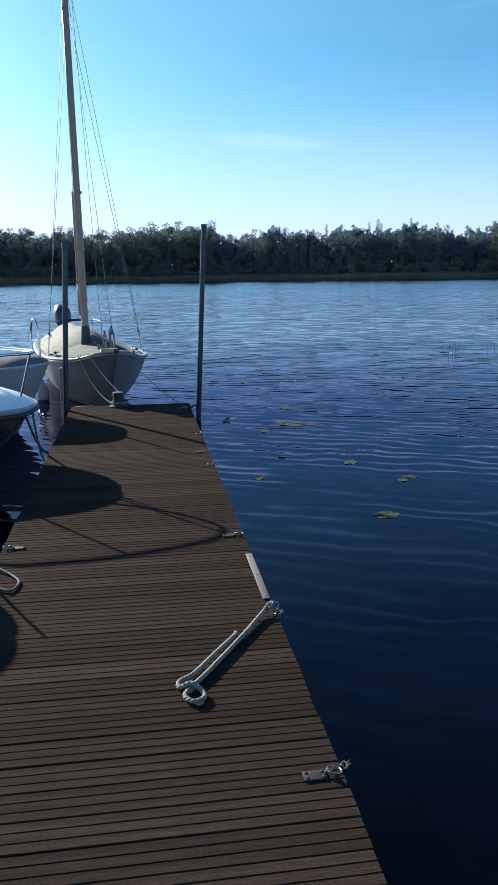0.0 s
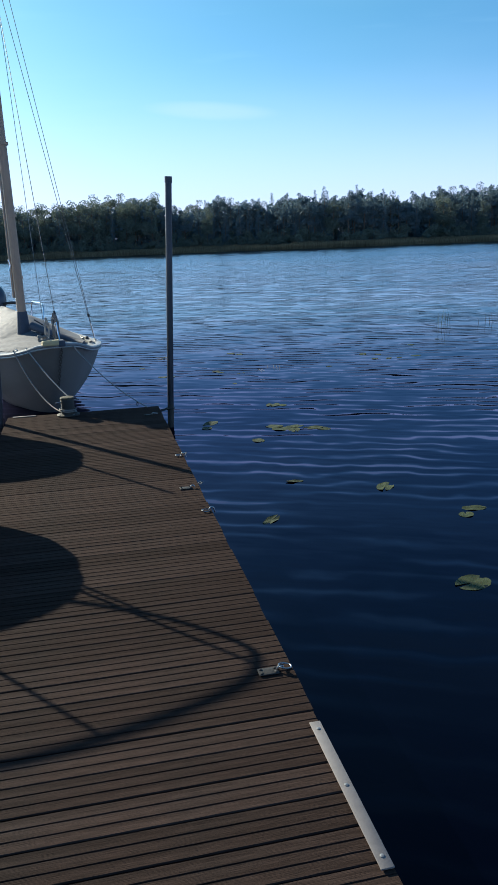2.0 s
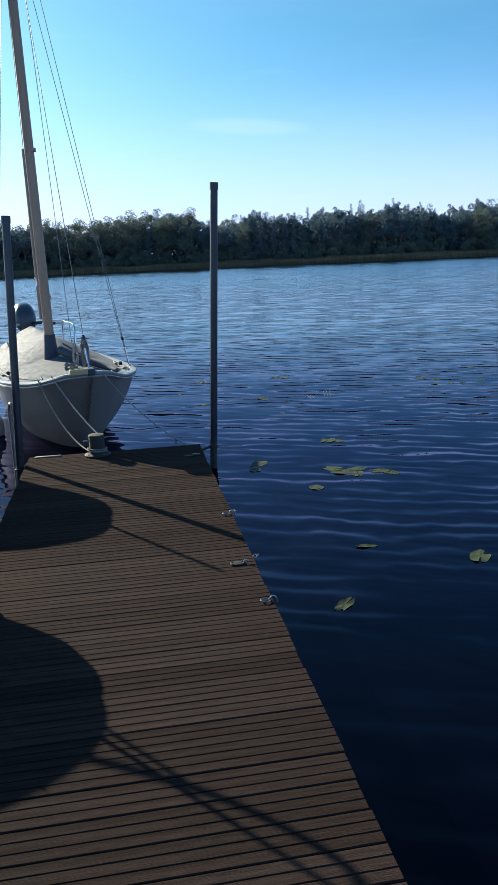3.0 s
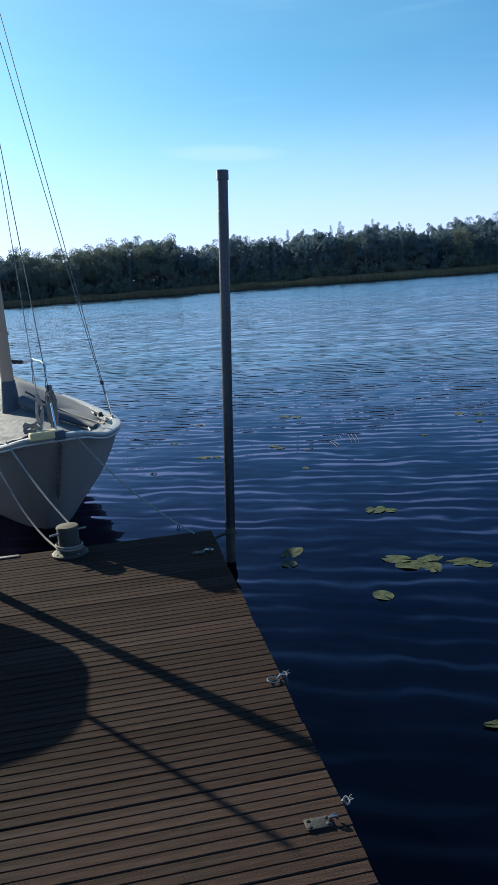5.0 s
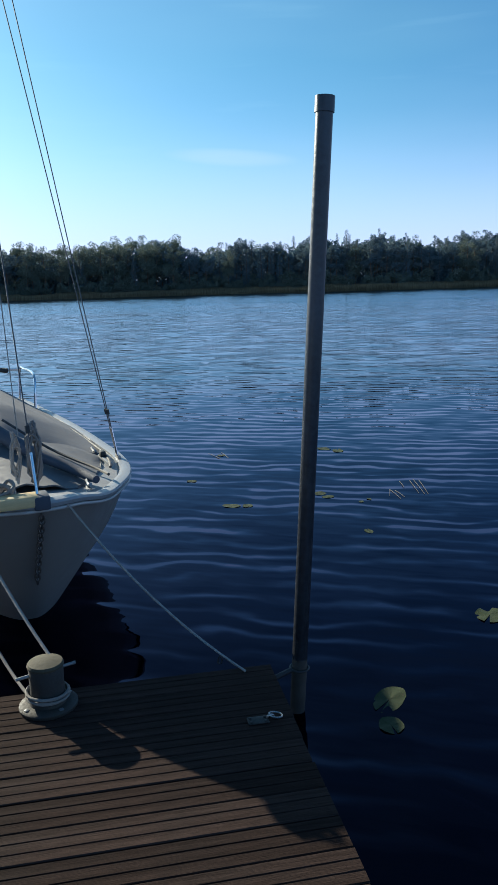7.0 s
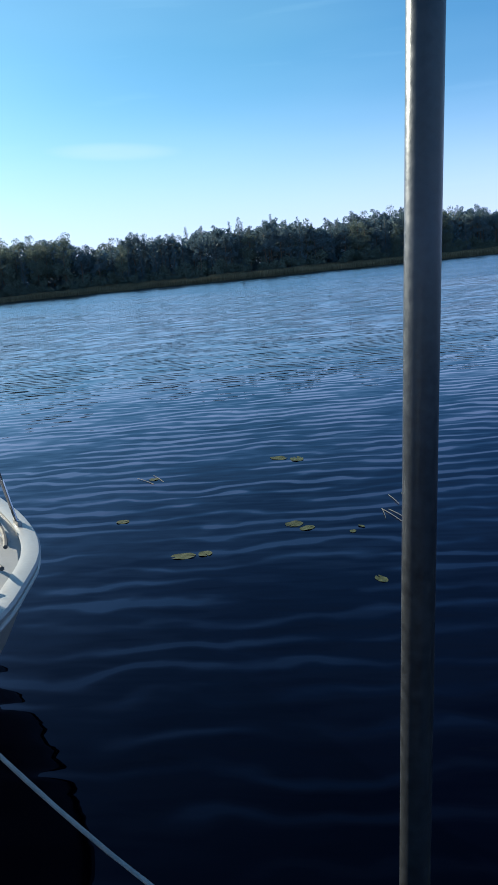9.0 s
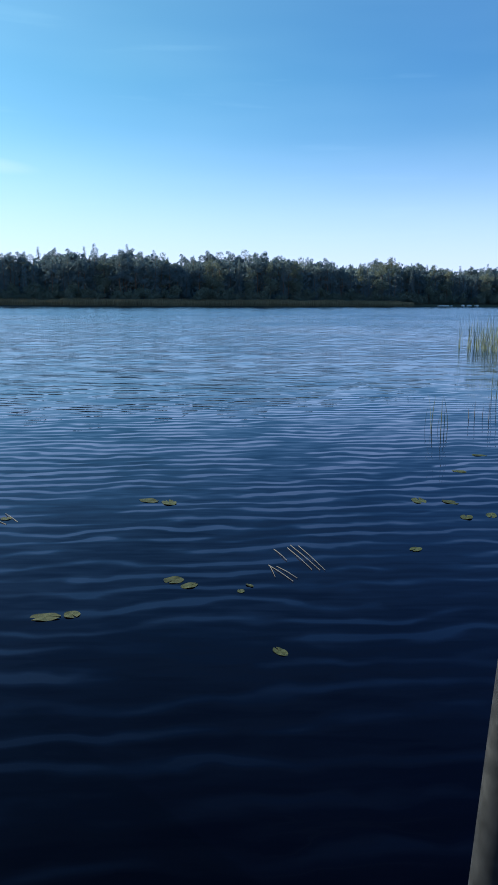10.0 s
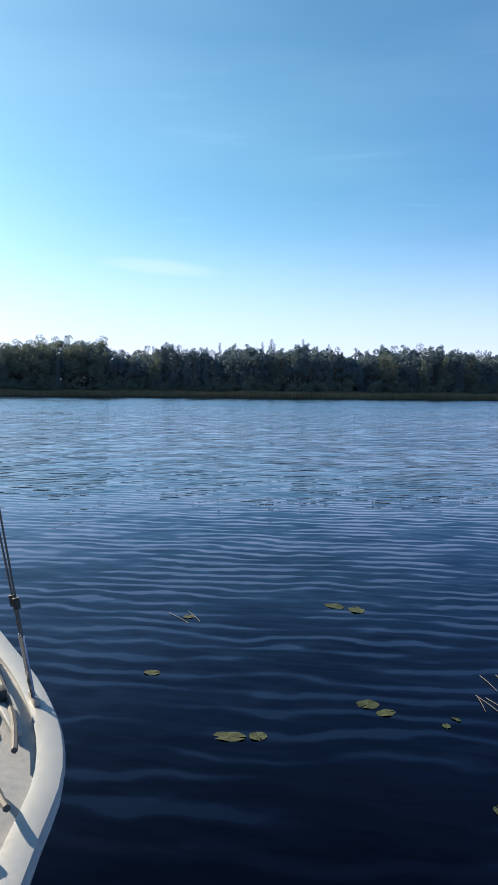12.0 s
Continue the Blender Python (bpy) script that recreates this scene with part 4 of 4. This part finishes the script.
# chains and wet lines between the boats and the dock's edge
mooring_line("mooring_chain", hanging((-1.34, -2.2, -0.03), (-1.62, -1.0, 0.25), 0.22, 24), 0.011, M_ROPE_DARK, "dark wet mooring line sagging to the rowing boat")
mooring_line("mooring_chain", hanging((-1.34, -2.05, -0.03), (-1.5, -2.28, 0.4), 0.1, 20), 0.011, M_ROPE_DARK, "dark wet mooring line hanging from the motorboat")
mooring_line("mooring_chain", hanging((-1.33, -4.75, -0.01), (-1.7, -4.5, 0.5), 0.12, 20), 0.008, M_ROPE_DARK, "dark wet mooring line at the dock's edge")
loop = smooth_line([(-1.33, -4.85, 0.0), (-1.3, -5.0, 0.012), (-1.2, -5.1, 0.008), (-1.17, -5.0, 0.008), (-1.22, -4.9, 0.008), (-1.31, -4.8, 0.012), (-1.35, -4.74, -0.02)], 8)
mooring_line("rope_loop", loop, 0.007, M_ROPE_DARK, "dark cord loop lying on the dock's edge")

# ---- plants in the water ----
def lily_mesh(seed, curl):
    rng = random.Random(seed)
    bm = bmesh.new()
    n = 26
    rings = []
    for f, h in ((0.12, 0.0), (0.55, 0.002), (0.92, 0.004), (1.0, 0.010)):
        ring = []
        for k in range(n + 1):
            a = 0.16 + (2 * math.pi - 0.32) * k / n
            r = f * (1 + 0.08 * math.sin(2 * a + seed) + 0.02 * math.sin(5 * a + seed * 2) + rng.uniform(-0.02, 0.02) * f)
            ring.append(bm.verts.new((r * math.cos(a) * 1.15, r * math.sin(a), h * (1 + 1.8 * math.sin(3 * a + seed)) + 0.03 * f * math.sin(4 * a + seed * 3) + curl * max(0, f - 0.5) * max(0, math.sin(a + seed)) ** 2)))
        rings.append(ring)
    c = bm.verts.new((0.03, 0, 0.0))
    for k in range(n):
        bm.faces.new((c, rings[0][k], rings[0][k + 1]))
    for a, b in zip(rings, rings[1:]):
        for k in range(n):
            bm.faces.new((a[k], b[k], b[k + 1], a[k + 1]))
    r = bmesh.ops.extrude_face_region(bm, geom=bm.faces[:])
    bmesh.ops.translate(bm, verts=[v for v in r["geom"] if isinstance(v, bmesh.types.BMVert)], vec=(0, 0, -0.02))
    return to_mesh("lily_pad", bm, M_LILY)


LILY = [lily_mesh(s, c) for s, c in ((1, 0.0), (4, 0.05), (7, 0.2), (9, 0.0))]


def lily(x, y, r, kind, rz):
    ob = new("lily_pad", LILY[kind])
    ob.matrix_world = pose(x, y, WATER + 0.002, 0, 0, rz) @ pose(0, 0, 0, 1.2 * math.sin(rz), 1.2 * math.cos(rz * 3), 0) @ Matrix.Diagonal((r, r * (0.55 if kind == 2 else 0.85 + 0.15 * math.sin(rz * 7)), r, 1))
    return tagged(ob, "yellow-green lily pad floating on the dark water", "lily pad", "lily pads")


rng = random.Random(5)
for x, y, r, k in ((0.479, 0.14, 0.095, 0), (0.42, -0.03, 0.06, 1), (0.767, -0.63, 0.07, 1), (1.08, -0.30, 0.1, 0), (1.16, -0.36, 0.085, 3), (1.02, -0.18, 0.09, 1), (1.2, -0.24, 0.08, 0),
                   (1.34, -0.35, 0.085, 0), (1.42, -0.42, 0.06, 3), (1.24, 0.755, 0.085, 0), (1.33, 0.70, 0.05, 1), (0.408, -2.53, 0.075, 2), (0.75, -1.83, 0.06, 2), (1.115, 2.14, 0.055, 0),
                   (2.56, 2.9, 0.06, 0), (1.06, 3.13, 0.075, 1), (1.1, 3.02, 0.06, 0), (1.30, 2.82, 0.035, 1), (1.38, 2.87, 0.035, 2), (0.33, 2.98, 0.09, 0), (0.45, 2.95, 0.06, 1), (3.36, 3.755, 0.1, 0),
                   (3.54, 3.61, 0.09, 3), (3.35, 3.26, 0.085, 1), (3.54, 3.21, 0.08, 0), (3.7, 3.21, 0.07, 1), (3.98, 3.27, 0.1, 0), (1.57, 4.72, 0.1, 3), (1.68, 4.6, 0.1, 0), (0.53, 4.74, 0.06, 1),
                   (0.13, 3.81, 0.06, 1), (5.07, 4.78, 0.09, 0), (4.37, 4.35, 0.08, 0), (1.65, -2.71, 0.07, 0), (1.13, -3.66, 0.09, 0), (1.3, -2.14, 0.09, 3), (1.55, -2.8, 0.05, 1)):
    lily(x, y, r * (0.88 if y < 1.5 else 0.66), k, rng.uniform(0, 360))


def blade(bm, base, lean, height, width, rng):
    """One reed leaf or stalk, bent by its weight, with a fold for thickness."""
    base, lean = Vector(base), Vector((lean[0], lean[1], 0))
    side = Vector((-lean.y, lean.x, 0))
    side = side.normalized() if side.length > 1e-4 else Vector((1, 0, 0))
    pts = [base + Vector((0, 0, height * f)) + lean * (f ** 2.2) for f in (0, 0.4, 0.75)]
    rings = [[bm.verts.new(p - side * w * 0.5), bm.verts.new(p + side * w * 0.5), bm.verts.new(p + side.cross(Vector((0, 0, 1))) * w * 0.35)] for p, w in zip(pts, (width, width * 0.9, width * 0.6))]
    for a, b in zip(rings, rings[1:]):
        for k in range(3):
            bm.faces.new((a[k], a[(k + 1) % 3], b[(k + 1) % 3], b[k]))
    tip = bm.verts.new(base + Vector((0, 0, height)) + lean)
    for k in range(3):
        bm.faces.new((rings[-1][k], rings[-1][(k + 1) % 3], tip))


# reed bed out in the bay
rng = random.Random(11)
bm = bmesh.new()
for i in range(3400):
    u = rng.random() ** 0.85
    x = 17.2 + u * 8.4 + rng.uniform(-0.4, 0.4)
    y = 15.2 - u * 6.0 + rng.gauss(0, 0.9) + 1.2
    if noise.noise((x * 0.9, y * 0.5, 0)) < -0.22 + 0.25 * (1 - u):
        continue
    blade(bm, (x, y, WATER - 0.05), (rng.gauss(0.08, 0.16), rng.gauss(0, 0.12)), rng.triangular(0.45, 1.55, 0.9) * (0.85 + 0.3 * u), rng.uniform(0.006, 0.015), rng)
tagged(new("reed_bed", to_mesh("reed_bed", bm, M_REED, False)), "green reed bed standing in the shallow water", "reeds", kind="stuff")
for x, y, n, h, s in ((5.86, 6.2, 7, 0.42, 0.10), (6.97, 6.5, 4, 0.25, 0.1), (7.8, 6.75, 5, 0.45, 0.1), (8.76, 6.7, 8, 0.55, 0.16), (9.75, 7.15, 8, 0.75, 0.2), (9.3, 8.0, 9, 0.7, 0.3)):
    tuft = thing("reed_tuft", pose(x, y, WATER), "thin tuft of reeds sticking out of the water", "reeds", "reed tufts")
    for k in range(n):
        bm = bmesh.new()
        blade(bm, (rng.gauss(0, s), rng.gauss(0, s), -0.05), (rng.gauss(0, 0.1), rng.gauss(0, 0.06)), h * rng.uniform(0.6, 1.1) + 0.05, 0.009, rng)
        part("stalk", bm, M_REED_DRY if n < 6 else M_REED, tuft, smooth=False)
for x0, y0, x1, y1 in ((1.933, 3.333, 1.834, 2.872), (1.97, 3.3, 1.86, 2.86), (1.89, 3.3, 1.8, 2.9), (1.803, 3.315, 1.76, 3.1), (1.63, 3.09, 1.61, 2.8), (1.66, 3.05, 1.655, 2.83), (1.63, 3.076, 1.558, 2.9), (0.5, 4.6, 0.42, 4.85), (0.58, 4.62, 0.55, 4.86)):
    ob = new("fallen_reed", to_mesh("fallen_reed", tube_bm(smooth_line([(0, 0, 0.0), ((x1 - x0) * 0.5, (y1 - y0) * 0.5, 0.006), (x1 - x0, y1 - y0, 0.004)], 4), (0.0024, 0.0015), 6), M_REED_DRY))
    ob.matrix_world = pose(x0, y0, WATER)
    tagged(ob, "pale broken reed stalk lying on the water", "reed", "fallen reed stalks")

# ---- the far shore ----
rng = random.Random(21)


def reed_belt():
    v, f = [], []
    for i in range(85000):
        x = rng.uniform(-130, 172)
        deep = rng.random()
        y = shore_y(x) - 1.8 + 7.5 * deep
        h = rng.uniform(1.5, 2.2) * (0.85 if x < 38 else 1.0) * (0.82 + 0.3 * noise.noise((x * 0.09, y * 0.2, 0)) + 0.12 * noise.noise((x * 0.6, y * 0.4, 2))) * (0.75 + 0.35 * deep)
        w = rng.uniform(0.02, 0.07)
        dx = rng.gauss(0, 0.22)
        k = len(v)
        v += [(x - w, y, WATER - 0.2), (x + w, y + 0.04, WATER - 0.2), (x + w * 0.4 + dx, y, WATER + h), (x - w * 0.4 + dx, y + 0.03, WATER + h * 0.95)]
        f.append((k, k + 1, k + 2, k + 3))
    me = bpy.data.meshes.new("reed_belt")
    me.from_pydata(v, [], f)
    me.materials.append(M_BANK)
    tagged(new("reed_belt", me), "olive tan reed belt along the far shore", "reeds", kind="stuff")


reed_belt()


def clump_mesh(name, spots, size, material, seed):
    """A crown of many small tilted leaf sprays round the given spots (centre, radius)."""
    r = random.Random(seed)
    v, f = [], []
    for (cx, cy, cz), rad, count in spots:
        fine = size * 0.45 * min(max(rad / 0.8, 0.4), 1.1)
        for _ in range(int(count * 4.2)):
            d = Vector((r.gauss(0, 1), r.gauss(0, 1), r.gauss(0, 1))) * 0.55
            d = d * rad / max(1.0, d.length / 0.85)
            c = Vector((cx + d.x, cy + d.y, cz + d.z * 0.75))
            n1 = Vector((r.gauss(0, 1), r.gauss(0, 1), r.gauss(0, 1))).normalized()
            s = n1.orthogonal().normalized() * fine * r.uniform(0.5, 1.1)
            u = n1.cross(s).normalized() * fine * r.uniform(0.35, 0.8)
            k = len(v)
            v += [c - s - u * 0.3, c - s * 0.1 - u, c + s + u * 0.2, c + s * 0.1 + u]
            f += [(k, k + 1, k + 2), (k, k + 2, k + 3)]
    me = bpy.data.meshes.new(name)
    me.from_pydata([tuple(p) for p in v], [], f)
    me.materials.append(material)
    return me


def trunk_mesh(height, r0, limbs, seed, material):
    r = random.Random(seed)
    bm = bmesh.new()
    line = [(0.15 * math.sin(i * 1.1 + seed), 0.12 * math.cos(i * 0.9), -0.6 + (height + 0.6) * i / 6) for i in range(7)]
    line[0] = (0, 0, -1.2)
    add_tube(bm, line, (r0, 0.05), 7)
    for z, a, ln in limbs:
        add_tube(bm, [(0, 0, z), (math.cos(a) * ln * 0.5, math.sin(a) * ln * 0.5, z + ln * 0.2), (math.cos(a) * ln, math.sin(a) * ln, z + ln * 0.28)], (r0 * 0.3, 0.02), 5)
    return to_mesh("trunk", bm, material)


KINDS = []
for seed in range(4):                       # pines: bare below, rounded ragged crown
    r = random.Random(40 + seed)
    limbs = [(r.uniform(5.5, 11), r.uniform(0, 6.28), r.uniform(1.2, 2.4)) for _ in range(12)]
    spots = [((math.cos(a) * ln, math.sin(a) * ln, z + ln * 0.3), r.uniform(0.8, 1.35), 48) for z, a, ln in limbs] + [((r.gauss(0, 0.4), r.gauss(0, 0.4), z), 1.0, 44) for z in (9.5, 10.8, 11.8)] + [((0.1, 0, 12.5), 0.7, 26)]
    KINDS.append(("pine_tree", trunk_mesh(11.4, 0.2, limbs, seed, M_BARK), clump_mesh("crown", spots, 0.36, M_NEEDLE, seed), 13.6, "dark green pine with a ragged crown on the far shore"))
for seed in range(3):                       # spruces: pointed
    r = random.Random(60 + seed)
    limbs = [(2 + k * 0.75, r.uniform(0, 6.28), 2.0 * (1 - k / 13)) for k in range(9)]
    spots = []
    for k in range(110):
        z = 1.4 + 11.9 * (k / 110) ** 1.08
        w = 2.3 * (1 - (z - 1.4) / 12.6) ** 0.72
        a = k * 2.4 + r.uniform(-0.5, 0.5)
        out = w * r.uniform(0.15, 0.8)
        spots.append(((math.cos(a) * out, math.sin(a) * out, z - out * 0.25), 0.14 + w * 0.3, 10))
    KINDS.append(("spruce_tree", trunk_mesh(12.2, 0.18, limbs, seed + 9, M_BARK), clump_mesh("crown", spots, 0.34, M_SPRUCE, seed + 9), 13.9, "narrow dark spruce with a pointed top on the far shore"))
for seed in range(3):                       # birches and alders: full crown nearly to the ground
    r = random.Random(80 + seed)
    limbs = [(r.uniform(2.5, 9), r.uniform(0, 6.28), r.uniform(1.0, 2.3)) for _ in range(14)]
    spots = [((math.cos(a) * ln * 0.9, math.sin(a) * ln * 0.9, z + ln * 0.5), r.uniform(0.9, 1.5), 52) for z, a, ln in limbs] + [((r.gauss(0, 0.5), r.gauss(0, 0.5), z), 1.2, 30) for z in (6, 8, 9.6, 11)]
    KINDS.append(("birch_tree", trunk_mesh(10.5, 0.14, limbs, seed + 20, M_BARK), clump_mesh("crown", spots, 0.34, M_LEAF, seed + 20), 12.2, "leafy birch with a full yellowish-green crown on the far shore"))
for seed in range(2):                       # bushes
    r = random.Random(95 + seed)
    limbs = [(0.3 + 0.2 * k, r.uniform(0, 6.28), 1.2) for k in range(6)]
    spots = [((r.gauss(0, 0.8), r.gauss(0, 0.8), r.uniform(0.8, 3.0)), 0.9, 30) for _ in range(9)]
    KINDS.append(("bush", trunk_mesh(2.6, 0.08, limbs, seed + 30, M_BARK), clump_mesh("crown", spots, 0.34, M_LEAF, seed + 30), 3.8, "yellow-green bush at the foot of the far wood"))


def plant(kind, x, y, height, spin):
    name, trunk, crown, h0, label = KINDS[kind]
    s = height / h0
    m = pose(x, y, max(0.4, (y - shore_y(x)) * 0.045), 0, 0, spin)
    t = thing(name, m, label, "bush" if name == "bush" else "tree", "trees on the far shore")
    t.scale = (s * random_width(x, y), s * random_width(y, x), s)
    for n, me in (("trunk", trunk), ("crown", crown)):
        ob = new(n, me)
        ob.parent = t


def random_width(a, b):
    return 0.75 + 0.3 * abs(math.sin(a * 12.9 + b * 4.1))


def skyline(x):
    """Height of the wood above the water along the shore."""
    h = 13.0 + 0.9 * math.sin(x * 0.11) + 0.7 * math.sin(x * 0.31 + 1.3)
    h -= 2.3 * math.exp(-((x - 27) / 4.0) ** 2)
    h += 1.0 * math.exp(-((x - 16) / 7.0) ** 2) + 0.6 * math.exp(-((x - 42) / 6.0) ** 2)
    h += 1.2 * math.exp(-((x - 112) / 8.0) ** 2)
    return h


rng = random.Random(77)
x = -105.0
while x < 430:
    broad = 0.55 if x < 30 else 0.12
    for row, dy in enumerate((9, 15, 23, 33)):
        xx = x + rng.uniform(-1.4, 1.4) + row * 1.1
        p = rng.random()
        kind = rng.choice((7, 8, 9)) if p < broad else (rng.choice((4, 5, 6)) if p < broad + (0.25 if x < 30 else 0.5) else rng.choice((0, 1, 2, 3)))
        h = (skyline(xx) + 2.6) * rng.uniform(0.84, 1.07) * (0.82 if row == 0 else 0.93 if row == 1 else 0.98) - dy * 0.03
        plant(kind, xx, shore_y(xx) + dy + rng.uniform(-2.0, 2.0), max(h, 5), rng.uniform(0, 360))
    for dy in (5.0, 8.0):
        if rng.random() < 0.8:
            plant(rng.choice((10, 11)), x + rng.uniform(-1, 1), shore_y(x) + dy + rng.uniform(-1.0, 1.0), rng.uniform(2.4, 4.6) + (dy - 5) * 0.5, rng.uniform(0, 360))
    x += rng.uniform(2.2, 3.3)
plant(4, 66.1, shore_y(66.1) + 12, 16.2, 20)
for bx, bh in ((98.5, 3.4), (100.8, 3.8), (104.0, 4.4), (105.2, 3.2), (109, 3.0)):
    plant(11 if bh > 3.5 else 10, bx, shore_y(bx) + 6, bh, bx * 40)
plant(8, 175.0, 208, 16.5, 40)
for bx in (186, 190, 196, 203, 211, 217):
    plant(10, bx, shore_y(bx) + 5, 3.2, bx * 30)

# the depth of the wood behind the first trees
v, f = [], []
r = random.Random(3)
for i in range(190000):
    x = r.uniform(-170, 560)
    y = shore_y(x) + r.uniform(11, 50)
    top = skyline(x) - 1.3 + 0.8 * math.sin(x * 1.7)
    c = Vector((x, y, 0.2 + r.random() ** 0.95 * top))
    n1 = Vector((r.gauss(0, 1), r.gauss(0, 1.4), r.gauss(0, 1))).normalized()
    s = n1.orthogonal().normalized() * r.uniform(0.3, 0.75)
    u = n1.cross(s).normalized() * r.uniform(0.2, 0.5)
    k = len(v)
    v += [tuple(c - s - u * 0.4), tuple(c + s * 0.2 - u), tuple(c + s + u * 0.3), tuple(c - s * 0.2 + u)]
    f.append((k, k + 1, k + 2, k + 3))
me = bpy.data.meshes.new("far_wood")
me.from_pydata(v, [], f)
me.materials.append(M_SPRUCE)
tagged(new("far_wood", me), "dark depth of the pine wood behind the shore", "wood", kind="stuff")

# pale stones on the point
rng = random.Random(9)
for i in range(34):
    x = rng.uniform(186, 250)
    s = rng.uniform(0.2, 0.6) * (1.9 if 214 < x < 226 else 1.1)
    bm = bmesh.new()
    bmesh.ops.create_icosphere(bm, subdivisions=2, radius=1)
    for v in bm.verts:
        v.co *= 1 + 0.3 * noise.noise(v.co * 1.3 + Vector((i * 3.1, 0, 0)))
        v.co = Vector((v.co.x * s * 1.5, v.co.y * s, v.co.z * s * 0.7))
    ob = new("rock", to_mesh("rock", bm, M_ROCK))
    ob.matrix_world = pose(x, shore_y(x) - rng.uniform(0.2, 2.0), WATER + 0.05 + s * 0.2, 0, 0, rng.uniform(0, 360))
    tagged(ob, "pale stone at the water's edge of the far point", "rock", "stones on the far point")

# ---- deck boards, one by one ----
def board_mesh(seed):
    """A grooved deck board: 118 mm wide, two grooves, eased edges."""
    r = random.Random(seed)
    w, t, g, d = 0.1185, 0.028, 0.006, 0.003
    prof = [(0, -t), (0, -0.003), (0.003, 0)]
    for c in (w / 3, 2 * w / 3):
        prof += [(c - g / 2, 0), (c - g / 4, -d), (c + g / 4, -d), (c + g / 2, 0)]
    prof += [(w - 0.003, 0), (w, -0.003), (w, -t)]
    bm = bmesh.new()
    l0, l1 = r.uniform(-0.004, 0.002), r.uniform(-0.003, 0.004)
    ends = [[bm.verts.new((x, py, pz)) for py, pz in prof] for x in (DOCK_L + l0, DOCK_R + l1)]
    n = len(prof)
    for k in range(n):
        bm.faces.new((ends[0][k], ends[0][(k + 1) % n], ends[1][(k + 1) % n], ends[1][k]))
    bm.faces.new(ends[0])
    bm.faces.new(ends[1][::-1])
    return to_mesh("board", bm, M_BOARD, False)


BOARDS = [board_mesh(s) for s in range(6)]
rng = random.Random(2)
PITCH = 0.1221
y, i = DOCK_END - PITCH, 0
while y > DOCK_START:
    ob = new("board", BOARDS[i % 6 if i % 7 else (i // 7) % 6])
    ob.parent = dock
    ob.location = (0, y + rng.uniform(-0.0012, 0.0012), rng.uniform(-0.0012, 0.0))
    ob.rotation_euler = (rng.gauss(0, 0.004), 0, rng.gauss(0, 0.0006))
    y -= PITCH
    i += 1
